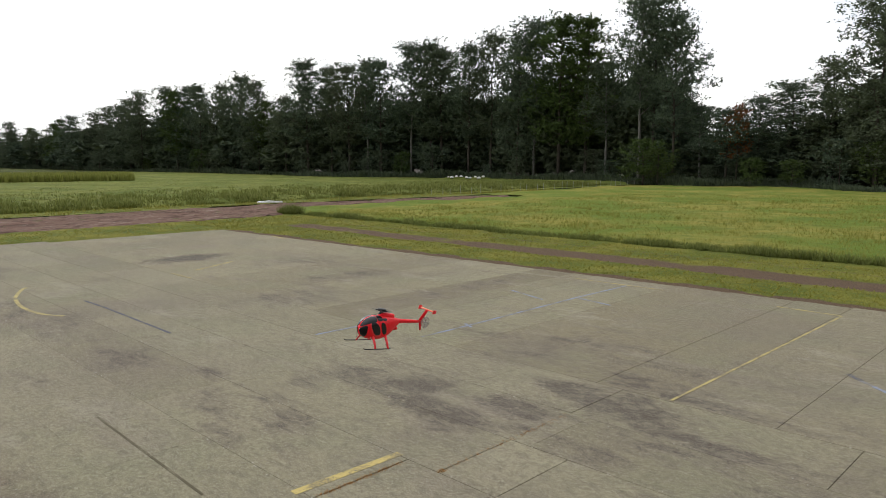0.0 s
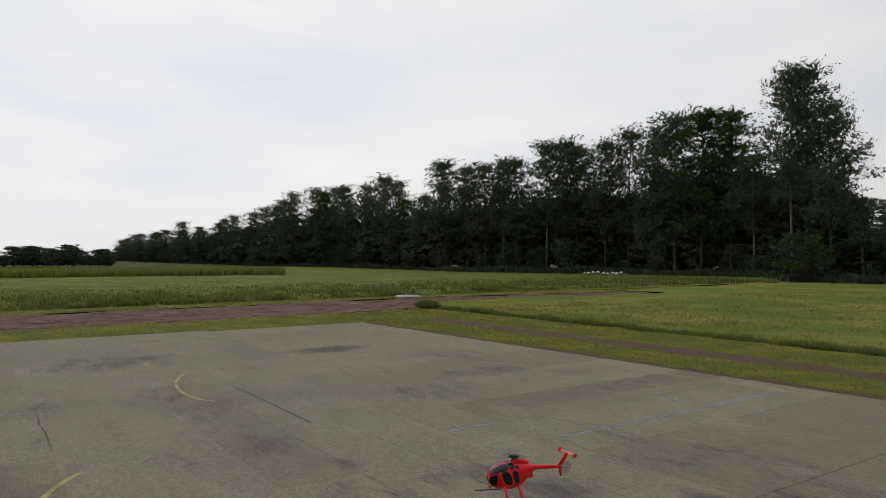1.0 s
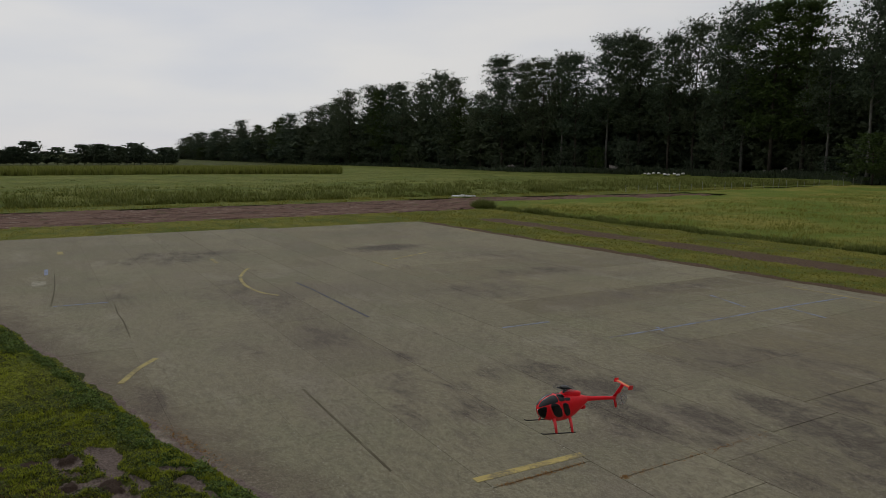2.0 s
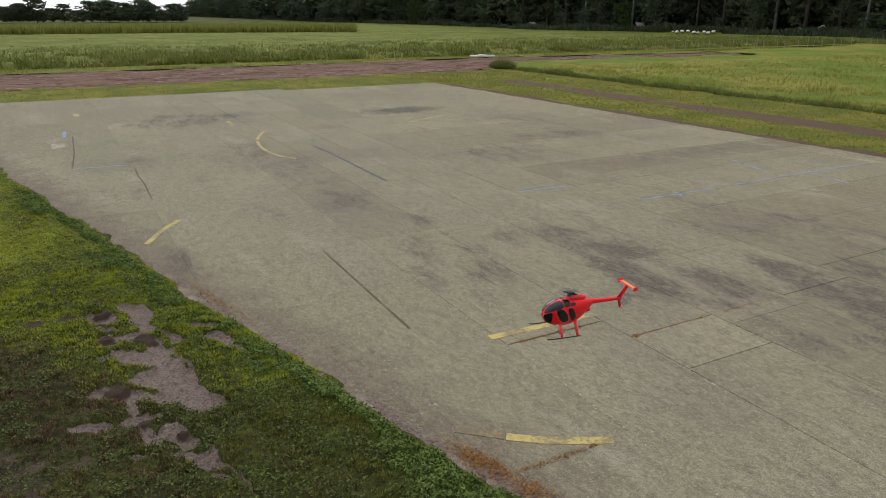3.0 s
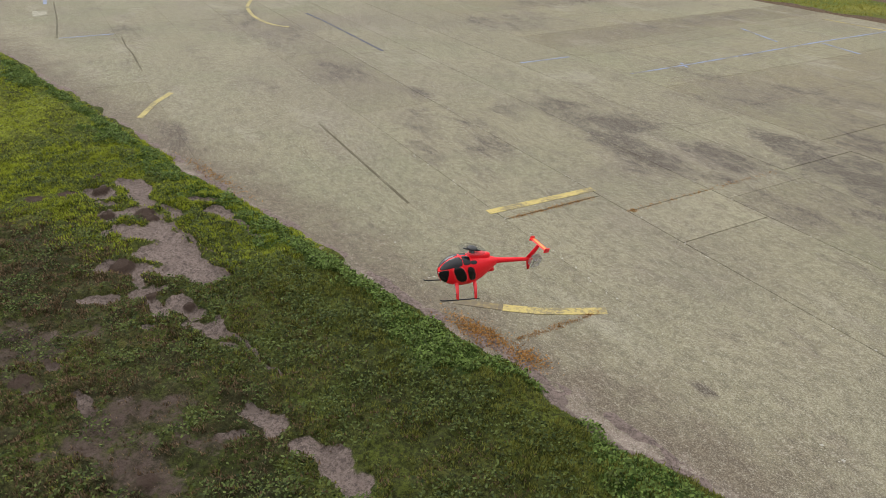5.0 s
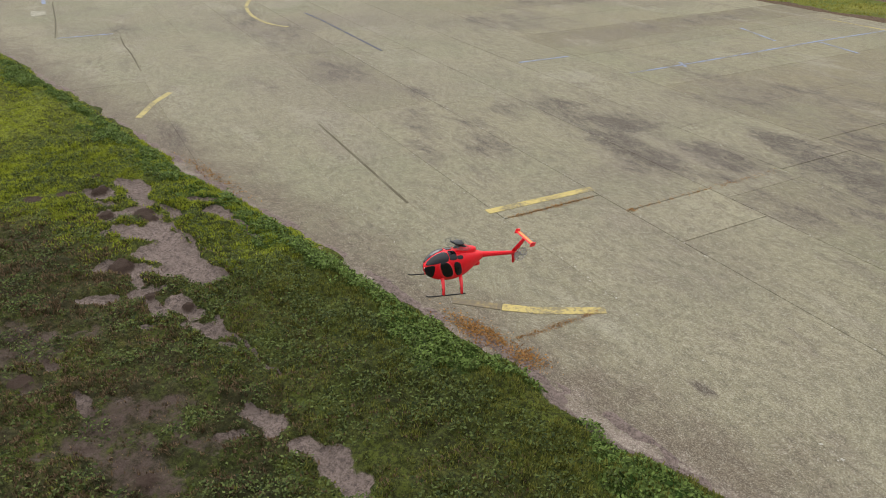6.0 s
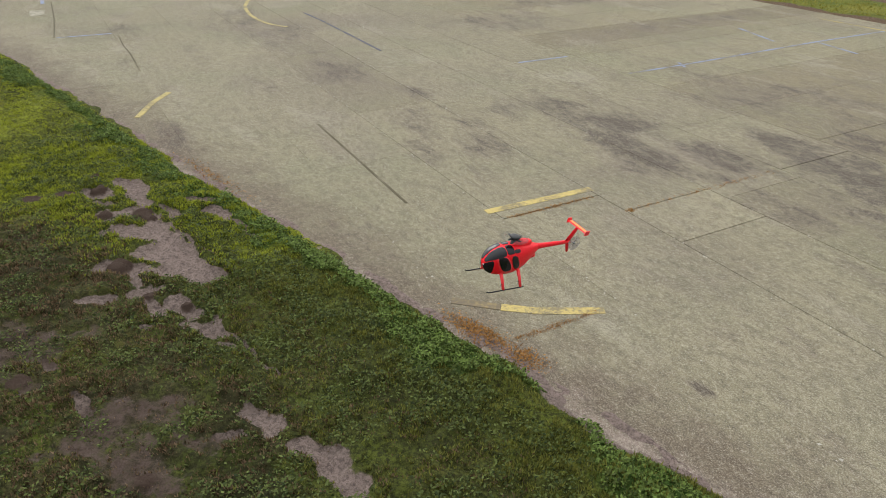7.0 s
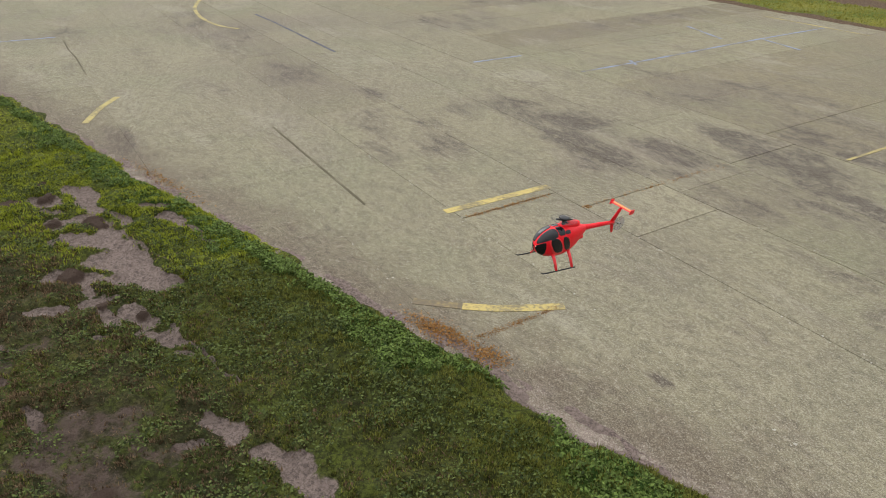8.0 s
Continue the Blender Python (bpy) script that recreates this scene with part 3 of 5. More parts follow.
def verge_plants():
    rng = np.random.default_rng(4)
    n = 190000
    u = np.r_[rng.uniform(-9.5, 0.6, n - 40000), rng.uniform(-20, -9.5, 40000)]
    v = near_edge(u) - rng.uniform(0.1, 3.3, n)
    d, bare, weed, moss = near_edge(u) - v, bare_soil(u, v), lush(u, v), mossy(u, v)
    thin = 0.55 + 0.5 * wobble(u, v, 0.30, 51) + 0.6 * wobble(u, v, 0.09, 56) - 0.15 * moss - 0.9 * smooth01((bare - 0.25) / 0.3)
    ok = (d > 0.10) & (bare < 0.62 + 0.3 * wobble(u, v, 0.1, 53)) & (rng.random(n) < np.clip(thin, 0.12, 1))
    u, v, weed, moss = u[ok], v[ok], weed[ok], moss[ok]
    x, y = xy(u, v)
    z = verge_height(u, v)
    tall = 0.022 + 0.009 * wobble(u, v, 0.6, 52) + 0.009 * wobble(u, v, 0.09, 56)
    wide = np.full(len(u), 0.012)
    brown = rng.random(len(u)) < moss * 1.1
    gold = ~brown & (rng.random(len(u)) < sunny(u, v) * (1.25 + 0.3 * wobble(u, v * 0.5, 0.5, 55)))
    g, m = ~brown & ~gold, brown
    tagged(tufts("grass", x[g], y[g], z[g], tall[g], wide[g], 3, 0.95, BLADE, rng), "short tufts of green grass", "grass", kind="stuff")
    tagged(tufts("yellow_grass", x[gold], y[gold], z[gold], tall[gold], wide[gold] * 1.2, 3, 1.0, GOLD, rng), "short yellow-green grass", "grass", kind="stuff")
    tagged(tufts("moss", x[m], y[m], z[m], tall[m] * 0.8, wide[m] * 1.3, 3, 1.1, MOSS, rng), "thin dark olive-brown moss and dying grass", "moss", kind="stuff")
    # leafy weeds: low mounds of broad leaves
    n2 = 170000
    u2 = rng.uniform(-15, 0.6, n2)
    v2 = near_edge(u2) - rng.uniform(0.0, 1.1, n2)
    mound = wobble(u2, v2, 0.28, 61)
    ok2 = (lush(u2, v2) + 0.35 * mound > 0.45) & (bare_soil(u2, v2) < 0.75 + 0.3 * mound)
    u2, v2, mound = u2[ok2], v2[ok2], mound[ok2]
    x2, y2 = xy(u2, v2)
    z2 = verge_height(u2, v2) + rng.random(len(u2)) * np.clip(0.030 + 0.055 * mound + 0.03 * wobble(u2, v2, 0.12, 62), 0.008, 0.11)
    tagged(leaflets("weeds", x2, y2, z2, np.full(len(u2), 0.0135), WEED, rng), "lush broad-leaved green weeds along the concrete edge", "weeds", kind="stuff")
    # clover and moss leaves over the thin turf
    n5 = 200000
    u5, v5 = rng.uniform(-10, 0.5, n5), rng.uniform(-1.2, 3.0, n5)
    clump = wobble(u5, v5, 0.22, 63)
    ok5 = (near_edge(u5) - v5 > 0.5) & (bare_soil(u5, v5) < 0.5 + 0.25 * clump) & (rng.random(n5) < np.clip(0.55 + 0.8 * clump - 0.32 * mossy(u5, v5), 0.05, 1))
    u5, v5, clump = u5[ok5], v5[ok5], clump[ok5]
    x5, y5 = xy(u5, v5)
    z5 = verge_height(u5, v5) + rng.random(len(u5)) * np.clip(0.018 + 0.045 * clump, 0.006, 0.065)
    tagged(leaflets("clover", x5, y5, z5, np.full(len(u5), 0.012), CLOVER, rng), "dark green clover scattered in the thin turf", "clover", kind="stuff")
    u3 = np.r_[rng.normal(-3.78, 0.16, 900), rng.normal(-3.32, 0.09, 350), rng.normal(-7.9, 0.4, 420)]
    v3 = near_edge(u3) - rng.normal(0.0, 0.055, len(u3))
    x3, y3 = xy(u3, v3)
    tagged(leaflets("dry_weeds", x3, y3, 0.006 + 0.02 * rng.random(len(x3)), np.full(len(x3), 0.010), RUST, rng), "rust-brown dried weeds at the concrete edge", "weeds", kind="stuff")
    u4 = np.r_[rng.normal(-5.33, 0.018, 170), rng.normal(-4.88, 0.02, 110), rng.normal(-4.87, 0.02, 30), rng.normal(-3.55, 0.018, 150)]
    v4 = np.r_[rng.uniform(3.7, 4.8, 170), rng.uniform(5.0, 7.2, 110), rng.normal(4.93, 0.03, 30), rng.uniform(2.6, 3.4, 150)]
    x4, y4 = xy(u4, v4)
    tagged(tufts("joint_weeds", x4, y4, np.full(len(x4), 0.0), np.full(len(x4), 0.012), np.full(len(x4), 0.011), 7, 1.3, RUST, rng), "rusty dry weeds in the slab joints", "weeds", kind="stuff")


verge_plants()


def track_soil(u, v):
    c = 19.7 + 0.03 * (u + 15)
    a = smooth01(1.3 - np.abs(v - c + 0.15 * wobble(u, v, 3, 71)) / 0.95)
    b = 0.9 * smooth01(1.2 - np.abs(v - c - 2.0 + 0.2 * wobble(u, v, 4, 72)) / 0.28)
    rim = smooth01(1.3 - (v - side_edge(u) + 0.25 * wobble(u, v, 1.0, 74)) / 0.42)
    return np.maximum(np.maximum(a * (0.82 + 0.35 * wobble(u, v, 1.6, 73)), b * 0.6), rim) * smooth01((u + 31) / 3)


def mown_height(u, v):
    inner = np.minimum(side_edge(u) - v, u - far_edge(v)) + 0.09 * wobble(u, v, 0.8, 81)
    return 0.02 + 0.012 * wobble(u, v, 0.5, 84) - 0.02 * track_soil(u, v) - 0.08 * np.clip((inner + 0.15) / 0.4, 0, 1)


mown = sheet("mown_strip", -36, 12, -22, 26.0, 0.16,
             lambda u, v: ((v > side_edge(u) - 0.45) | (u < far_edge(v) + 0.45)) & ~((u < -35.2) & (v < 21.2)), mown_height, MOWN,
             (("bare", track_soil), ("heap", lambda u, v: 0 * u), ("weed", lambda u, v: 0 * u)))
tagged(mown, "mown yellow-green grass strip with a worn dirt track", "grass strip", kind="structure")


def plough_low(v):
    return np.where(v < 21.6, -34.1, -34.1 - 5.6 * smooth01((v - 21.6) / 4) + 0.08 * (v - 21.6))


def plough_top(v):
    return np.interp(v, [-40, 20, 28, 38, 47], [-42.0, -42.9, -43.2, -41.9, -40.3])


ploughed = sheet("ploughed_strip", -45, -33, -40, 46.5, 0.16, lambda u, v: (u < plough_low(v) + 0.2 * wobble(u, v, 1.2, 91)) & (u > plough_top(v) + 0.25 * wobble(u, v, 1.5, 92)),
                 lambda u, v: 0.05 + 0.05 * wobble(u, v * 0.35, 0.6, 93) + 0.04 * wobble(u, v, 0.3, 94) - 0.09 * smooth01(1 - np.minimum(plough_low(v) - u, u - plough_top(v)) / 0.5), SOIL)
tagged(ploughed, "reddish-brown ploughed soil strip with pale straw", "field", kind="structure")


def meadow_edge(u):
    return 23.1 + 0.04 * (u + 33)


def meadow_height(u, v):
    d = np.minimum(v - meadow_edge(u) + 0.25 * wobble(u, v, 1.5, 103), 3.0)
    return -0.06 + (0.10 + 0.10 * smooth01((u + 36) / 8)) * smooth01((d + 0.25) / 0.8) + (0.05 * wobble(u, v, 1.2, 101) + 0.06 * wobble(u, v, 5, 102)) * smooth01(d / 0.8)


meadow = sheet("meadow", -46, 30, 22, 112, 0.5,
               lambda u, v: (v > meadow_edge(u) - 0.6) & (u > np.where(v < 48, plough_low(v) - 0.2, -44)),
               meadow_height, MEADOW)
tagged(meadow, "tall green meadow gone to yellow seed", "meadow", kind="structure")


def crop_height(u, v):
    far = smooth01((-48 - u) / 35)
    return 0.05 + (0.22 - 0.17 * far) * smooth01((-46.2 - u + 0.6 * wobble(u, v, 2, 111)) / 1.2) + 0.09 * wobble(u, v, 1.6, 112) * (u < -46.5) * (1 - 0.6 * far)


crop = sheet("crop_field", -170, -40, -90, 125, 0.8, lambda u, v: u < np.where(v < 47, plough_top(v) + 0.2, -43.6), crop_height, CROP)
tagged(crop, "dense knee-high green crop field", "crop field", kind="structure")


def field_plants():
    rng = np.random.default_rng(8)
    n = 32000
    v = 22.8 + 40 * rng.random(n) ** 1.6
    u = rng.uniform(-43, 4, n)
    ok = (v > meadow_edge(u) + 0.05) & (u > plough_low(v) + 0.1)
    u, v = u[ok], v[ok]
    x, y = xy(u, v)
    tall = np.clip(0.17 + 0.09 * wobble(u, v, 1.5, 121), 0.07, 0.35) * (0.5 + 0.5 * smooth01((u + 38) / 8))
    tagged(tufts("meadow_grass", x, y, meadow_height(u, v) - 0.05, tall, tall * 0.12, 5, 0.8, HAY, rng), "long wispy meadow grass, green and straw yellow", "grass", kind="stuff")
    # edge tufts take a darker leaf colour, painting in the shade along the meadow
    n = 7000
    u = rng.uniform(-34, 6, n)
    v = meadow_edge(u) + rng.uniform(-0.25, 0.55, n) + 0.2 * wobble(u, 0 * u, 1.5, 124)
    x, y = xy(u, v)
    tall = np.clip(0.20 + 0.12 * wobble(u, v, 1.0, 125), 0.08, 0.4)
    tagged(tufts("edge_grass", x, y, np.full(n, 0.02), tall, tall * 0.14, 4, 0.8, CROPLEAF, rng), "tall uncut grass standing along the meadow edge, coloured darker for its shade", "grass", kind="stuff")
    n = 21000
    u = -46.0 - 60 * rng.random(n) ** 2
    v = rng.uniform(-45, 75, n)
    x, y = xy(u, v)
    tall = np.clip(0.40 + 0.2 * wobble(u, v, 1.8, 122), 0.15, 0.8) * (1 - 0.55 * smooth01((-48 - u) / 30))
    tagged(tufts("crop_plants", x, y, crop_height(u, v) - 0.12, tall, np.clip(tall * 0.30, 0.09, 1), 6, 0.9, CROPLEAF, rng), "leafy green crop plants in a dense stand", "crop", kind="stuff")
    n = 9000
    u = rng.uniform(-46.2, -42.4, n)
    v = rng.uniform(-40, 60, n)
    ok = u < plough_top(v) - 0.2
    u, v = u[ok], v[ok]
    x, y = xy(u, v)
    tall = np.clip(0.12 + 0.08 * wobble(u, v, 1.2, 123), 0.04, 0.3)
    tagged(tufts("verge_grass", x, y, np.full(len(x), 0.03), tall, tall * 0.2, 4, 0.9, HAY, rng), "ragged grass between soil strip and crop", "grass", kind="stuff")
    n = 16000
    u, v = rng.uniform(-34, 0, n), rng.uniform(15.8, 23.2, n)
    u2, v2 = rng.uniform(-34.2, -28.2, 6000), rng.uniform(-18, 17, 6000)
    u, v = np.r_[u, u2], np.r_[v, v2]
    ok = ((v > side_edge(u) + 0.1) | (u < far_edge(v) - 0.1)) & (track_soil(u, v) < 0.45)
    u, v = u[ok], v[ok]
    x, y = xy(u, v)
    tagged(tufts("mown_tufts", x, y, np.full(len(x), 0.02), np.full(len(x), 0.05), np.full(len(x), 0.025), 4, 1.0, HAY, rng), "cut yellow-green grass tufts", "grass", kind="stuff")


field_plants()


def corn_strip():
    """A stand of maize behind the crop."""
    rng = np.random.default_rng(12)
    n = 9000
    az = np.radians(rng.uniform(23.6, 60.0, n))
    dist = rng.uniform(108, 124, n)
    x, y = -np.sin(az) * dist, np.cos(az) * dist
    ob = tufts("corn", x, y, np.zeros(n), np.full(n, 1.12), np.full(n, 0.35), 6, 0.35, leaf_material("maize_leaves", (0.16, 0.21, 0.05), (0.27, 0.31, 0.09), 0.3), rng)
    tagged(ob, "pale green stand of maize behind the crop", "corn", kind="stuff")


corn_strip()


# casts of concrete on the outer part: from, to along the lanes, and their tint
CAST = [(-2.8, 8.0, (0.90, 0.88, 0.86)), (-4.1, -2.8, (0.92, 0.90, 0.87)), (-5.3, -4.1, (0.90, 0.87, 0.83)), (-6.8, -5.3, (0.92, 0.88, 0.83)), (-8.1, -6.8, (0.84, 0.80, 0.74)), (-9.0, -8.1, (1.16, 1.17, 1.14)),
        (-10.4, -9.0, (1.14, 1.14, 1.12)), (-11.1, -10.4, (0.98, 0.95, 0.90)), (-12.3, -11.1, (0.82, 0.78, 0.73)), (-15.0, -12.3, (1.10, 1.09, 1.06)), (-18.0, -15.0, (0.95, 0.92, 0.88)), (-31.0, -18.0, (1.08, 1.06, 1.02))]


# ---- concrete apron: recessed joint bed, then every slab ----
def apron():
    bm = bmesh.new()
    corners = [(8, near_edge(8) - 2.0), (8, side_edge(8)), (-29.3, side_edge(-29.3)), (far_edge(-5), -5.0), (-12, -1.0)]
    bm.faces.new([bm.verts.new((*xy(u, v), -0.009)) for u, v in corners])
    bed = tagged(part("apron", bm, JOINT, None), "weathered grey-green concrete apron of cast slabs", "apron", kind="structure")
    rng = random.Random(5)
    lanes = [-4.9, -3.67, -2.45, -1.22, 0.0, 1.22, 2.45, 3.65, 4.88, 6.07, 7.27, 8.55]
    known = {1.22: [-11.9], 2.45: [-10.8, -14.6, -3.55], 3.65: [-5.33, -12.9, -9.2], 4.88: [-4.88, -4.1, -12.5], 6.07: [-4.61, -8.0, -12.4], 7.27: [-6.55, -4.88, -10.6, -1.9]}

    def slab(u0, u1, v0, v1):
        gap, b = (rng.choice((0.0004, 0.0006, 0.001)) if v0 < 2.5 else rng.choice((0.002, 0.003, 0.004))), (0.0008 if v0 < 2.5 else 0.003)
        m = bmesh.new()
        uc, vc = (u0 + u1) / 2, (v0 + v1) / 2
        hu, hv = (u1 - u0) / 2 - gap, (v1 - v0) / 2 - gap
        lift = rng.uniform(-0.001, 0.001)
        rings = []
        for grow, z in ((0.0, -0.045), (0.0, -b + lift), (-b, lift)):
            rings.append([m.verts.new((*xy(su * (hu + grow), sv * (hv + grow)), z)) for su, sv in ((-1, -1), (1, -1), (1, 1), (-1, 1))])
        for r, s in zip(rings, rings[1:]):
            for k in range(4):
                m.faces.new((r[k], r[(k + 1) % 4], s[(k + 1) % 4], s[k]))
        m.faces.new(rings[-1])
        ob = part("slab", m, CONCRETE, bed)
        ob.location = (*xy(uc, vc), 0)
        k = rng.uniform(0.93, 1.06)
        tint = (k, k, k)
        if vc > 8.55:
            for low, high, c in CAST:
                if low < uc < high:
                    tint = c
        elif -5.0 < uc < -4.0 and 4.9 < vc < 6.0:
            tint = (1.20, 1.20, 1.20)
        ob.color = (*tint, 1)

    for v0, v1 in zip(lanes, lanes[1:]):
        start, end = float(far_edge((v0 + v1) / 2)), 8.0
        low = np.interp(v0, [-6.0, -3.7, -0.82, 0.18, 0.93, 1.45, 1.84, 2.2, 2.56, 2.9, 3.3, 5.0], [-40, -29, -16, -12.2, -9.2, -7.3, -5.9, -4.45, -3.25, -1.8, 0, 8])
        end = min(end, float(low) + 6.5)
        cuts = sorted(c for c in known.get(v0, []) if start + 0.8 < c < end - 0.8)
        line = [start]
        for c in cuts + [end]:
            while c - line[-1] > 5.0 and not (v0 < 6 and line[-1] > -8.6):
                line.append(line[-1] + rng.uniform(2.6, 4.2) if c - line[-1] > 6 else (line[-1] + c) / 2)
            line.append(c)
        for a, b in zip(line, line[1:]):
            slab(a, b, v0, v1)
    strips = [8.0, 6.6, 5.1, 3.8, 2.4, 1.1, -0.25, -1.55, -2.83, -4.17, -5.32, -6.80, -8.14, -9.07, -10.42, -11.1, -12.3]
    while strips[-1] > -28.3:
        strips.append(strips[-1] - rng.uniform(1.25, 1.5))
    strips[-1] = -29.6
    for b, a in zip(strips, strips[1:]):
        top = float(side_edge((a + b) / 2))
        if a > -13:
            slab(a, b, 8.55, top)
        else:
            mid = rng.uniform(11.5, 13.5)
            slab(a, b, 8.55, mid)
            slab(a, b, mid, top)


def painted_line(points, width, material, label, name="painted_line"):
    """A strip of paint along points given in the apron's axes."""
    bm = bmesh.new()
    pts = [Vector((*xy(u, v), 0.0036)) for u, v in points]
    left, right = [], []
    for i, p in enumerate(pts):
        d = (pts[min(i + 1, len(pts) - 1)] - pts[max(i - 1, 0)]).normalized()
        s = Vector((-d.y, d.x, 0)) * width / 2
        left.append((p + s))
        right.append((p - s))
    lower = [(bm.verts.new(a - Vector((0, 0, 0.0032))), bm.verts.new(b - Vector((0, 0, 0.0032)))) for a, b in zip(left, right)]
    upper = [(bm.verts.new(a), bm.verts.new(b)) for a, b in zip(left, right)]
    for i in range(len(pts) - 1):
        bm.faces.new((upper[i][1], upper[i + 1][1], upper[i + 1][0], upper[i][0]))
        bm.faces.new((upper[i][0], upper[i + 1][0], lower[i + 1][0], lower[i][0]))
        bm.faces.new((lower[i][1], lower[i + 1][1], upper[i + 1][1], upper[i][1]))
    for i in (0, -1):
        bm.faces.new((upper[i][0], lower[i][0], lower[i][1], upper[i][1]))
    bmesh.ops.recalc_face_normals(bm, faces=bm.faces)
    return tagged(part(name, bm, material, None), label, "road marking", "markings on the apron")


def joint_gravel():
    """Crumbled bits of concrete and grit lying along the joints."""
    rng = random.Random(17)
    bm = bmesh.new()
    for i in range(420):
        v0 = rng.choice((2.45, 3.65, 3.65, 4.88, 4.88, 6.07, 7.27, 8.55))
        u, v = -rng.uniform(1.0, 16.0), v0 + rng.gauss(0, 0.025)
        if v < near_edge(u) + 0.1:
            continue
        r = rng.uniform(0.004, 0.012)
        x, y = xy(u, v)
        pts = [bm.verts.new((x + r * math.cos(a) * rng.uniform(0.7, 1.3), y + r * math.sin(a) * rng.uniform(0.7, 1.3), -0.002)) for a in (0.3, 1.6, 2.9, 4.1, 5.3)]
        top = bm.verts.new((x, y, r * rng.uniform(0.5, 1.0)))
        for k in range(5):
            bm.faces.new((pts[k], pts[(k + 1) % 5], top))
    tagged(part("joint_grit", bm, GRIT, None), "pale crumbled concrete grit along the joints", "grit", kind="stuff")


joint_gravel()


def markings():
    y = "worn yellow paint stripe on the concrete"
    painted_line([(-5.55, 3.58), (-5.5, 4.92)], 0.10, YELLOW, y)
    painted_line([(-3.54, 3.46), (-3.66, 3.22), (-3.80, 2.97), (-3.98, 2.745)], 0.095, YELLOW, y)
    painted_line([(-3.985, 2.74), (-4.26, 2.44)], 0.085, GHOST, "almost worn-off yellow paint stripe on the concrete")
    painted_line([(-11.53, 1.47), (-11.1, 1.16), (-10.47, 0.86)], 0.09, FAINT, "faded yellow paint stripe on the concrete")
    painted_line([(-4.19, 8.60), (-4.10, 15.82)], 0.045, FAINT, "long thin faded yellow line on the concrete")
    painted_line([(-5.39, 15.86), (-4.14, 15.84)], 0.07, FAINT, "faded yellow line near the apron edge")
    painted_line([(-10.6, 15.85), (-8.08, 15.93)], 0.07, FAINT, "faded yellow line near the apron edge")
    painted_line([(-25.6, 15.85), (-24.1, 15.60)], 0.10, FAINT, "short pale line near the far corner")
    painted_line([(-19.12, 8.59), (-18.06, 8.60)], 0.08, FAINT, "short pale yellow line on the concrete")
    painted_line([(-19.22, 9.36), (-20.03, 10.93)], 0.08, FAINT, "faded yellow line on the concrete")
    painted_line([(-21.89, 4.51), (-20.92, 4.47)], 0.10, FAINT, "short pale yellow line on the concrete")
    painted_line([(-25.74, 0.56), (-25.0, 0.56)], 0.16, FAINT, "short pale yellow line on the concrete")
    arc = [(-15.45, 4.63), (-15.75, 4.45), (-16.04, 4.36), (-16.6, 4.29), (-17.12, 4.29), (-17.7, 4.36), (-18.27, 4.47), (-18.9, 4.70), (-19.35, 4.90), (-19.60, 5.06)]
    painted_line(arc, 0.085, FAINT, "curved yellow paint stripe on the concrete")
    b = "thin faded blue line on the concrete"
    painted_line([(-9.01, 8.61), (-9.00, 9.86), (-9.08, 13.70), (-9.05, 15.84)], 0.05, BLUE, b)
    painted_line([(-9.16, 9.92), (-9.03, 9.86)], 0.05, BLUE, b)
    painted_line([(-8.97, 9.84), (-8.86, 9.78)], 0.05, BLUE, b)
    painted_line([(-10.51, 7.36), (-10.46, 8.40)], 0.05, BLUE, b)
    painted_line([(-10.73, 13.30), (-9.51, 12.91)], 0.055, BLUE, b)
    painted_line([(-9.0, 13.62), (-8.05, 13.43)], 0.055, BLUE, b)
    painted_line([(-2.61, 11.31), (-2.23, 10.99), (-1.6, 10.4)], 0.065, BLUE, b)
    painted_line([(-2.86, 11.55), (-2.625, 11.325)], 0.085, DARKBLUE, "dark smudge at the end of a blue line")
    painted_line([(-21.96, 0.12), (-20.95, 0.10)], 0.09, BLUE, b)
    painted_line([(-16.56, 0.17), (-16.48, 1.20)], 0.05, BLUE, b)
    painted_line([(-20.0, -0.05), (-19.6, -0.08), (-19.3, -0.05)], 0.32, PALE, "pale washed-out cement spill on the concrete", "cement_spill")
    d = "dark weedy dirt filling a wide joint"
    painted_line([(-16.1, 1.30), (-15.2, 1.27), (-14.5, 1.30), (-13.1, 1.27)], 0.030, TAR, d, "filled_joint")
    painted_line([(-21.1, 0.30), (-18.5, 0.24), (-16.6, 0.13)], 0.032, TAR, d, "filled_joint")
    t = "dark sealed saw cut in the concrete"
    painted_line([(-9.0, 3.00), (-6.14, 2.95)], 0.028, TAR, t, "sealed_cut")
    painted_line([(-16.81, 5.49), (-15.72, 5.54), (-12.50, 5.53)], 0.05, DARKBLUE, "blue-grey sealed cut in the concrete", "sealed_cut")


markings()


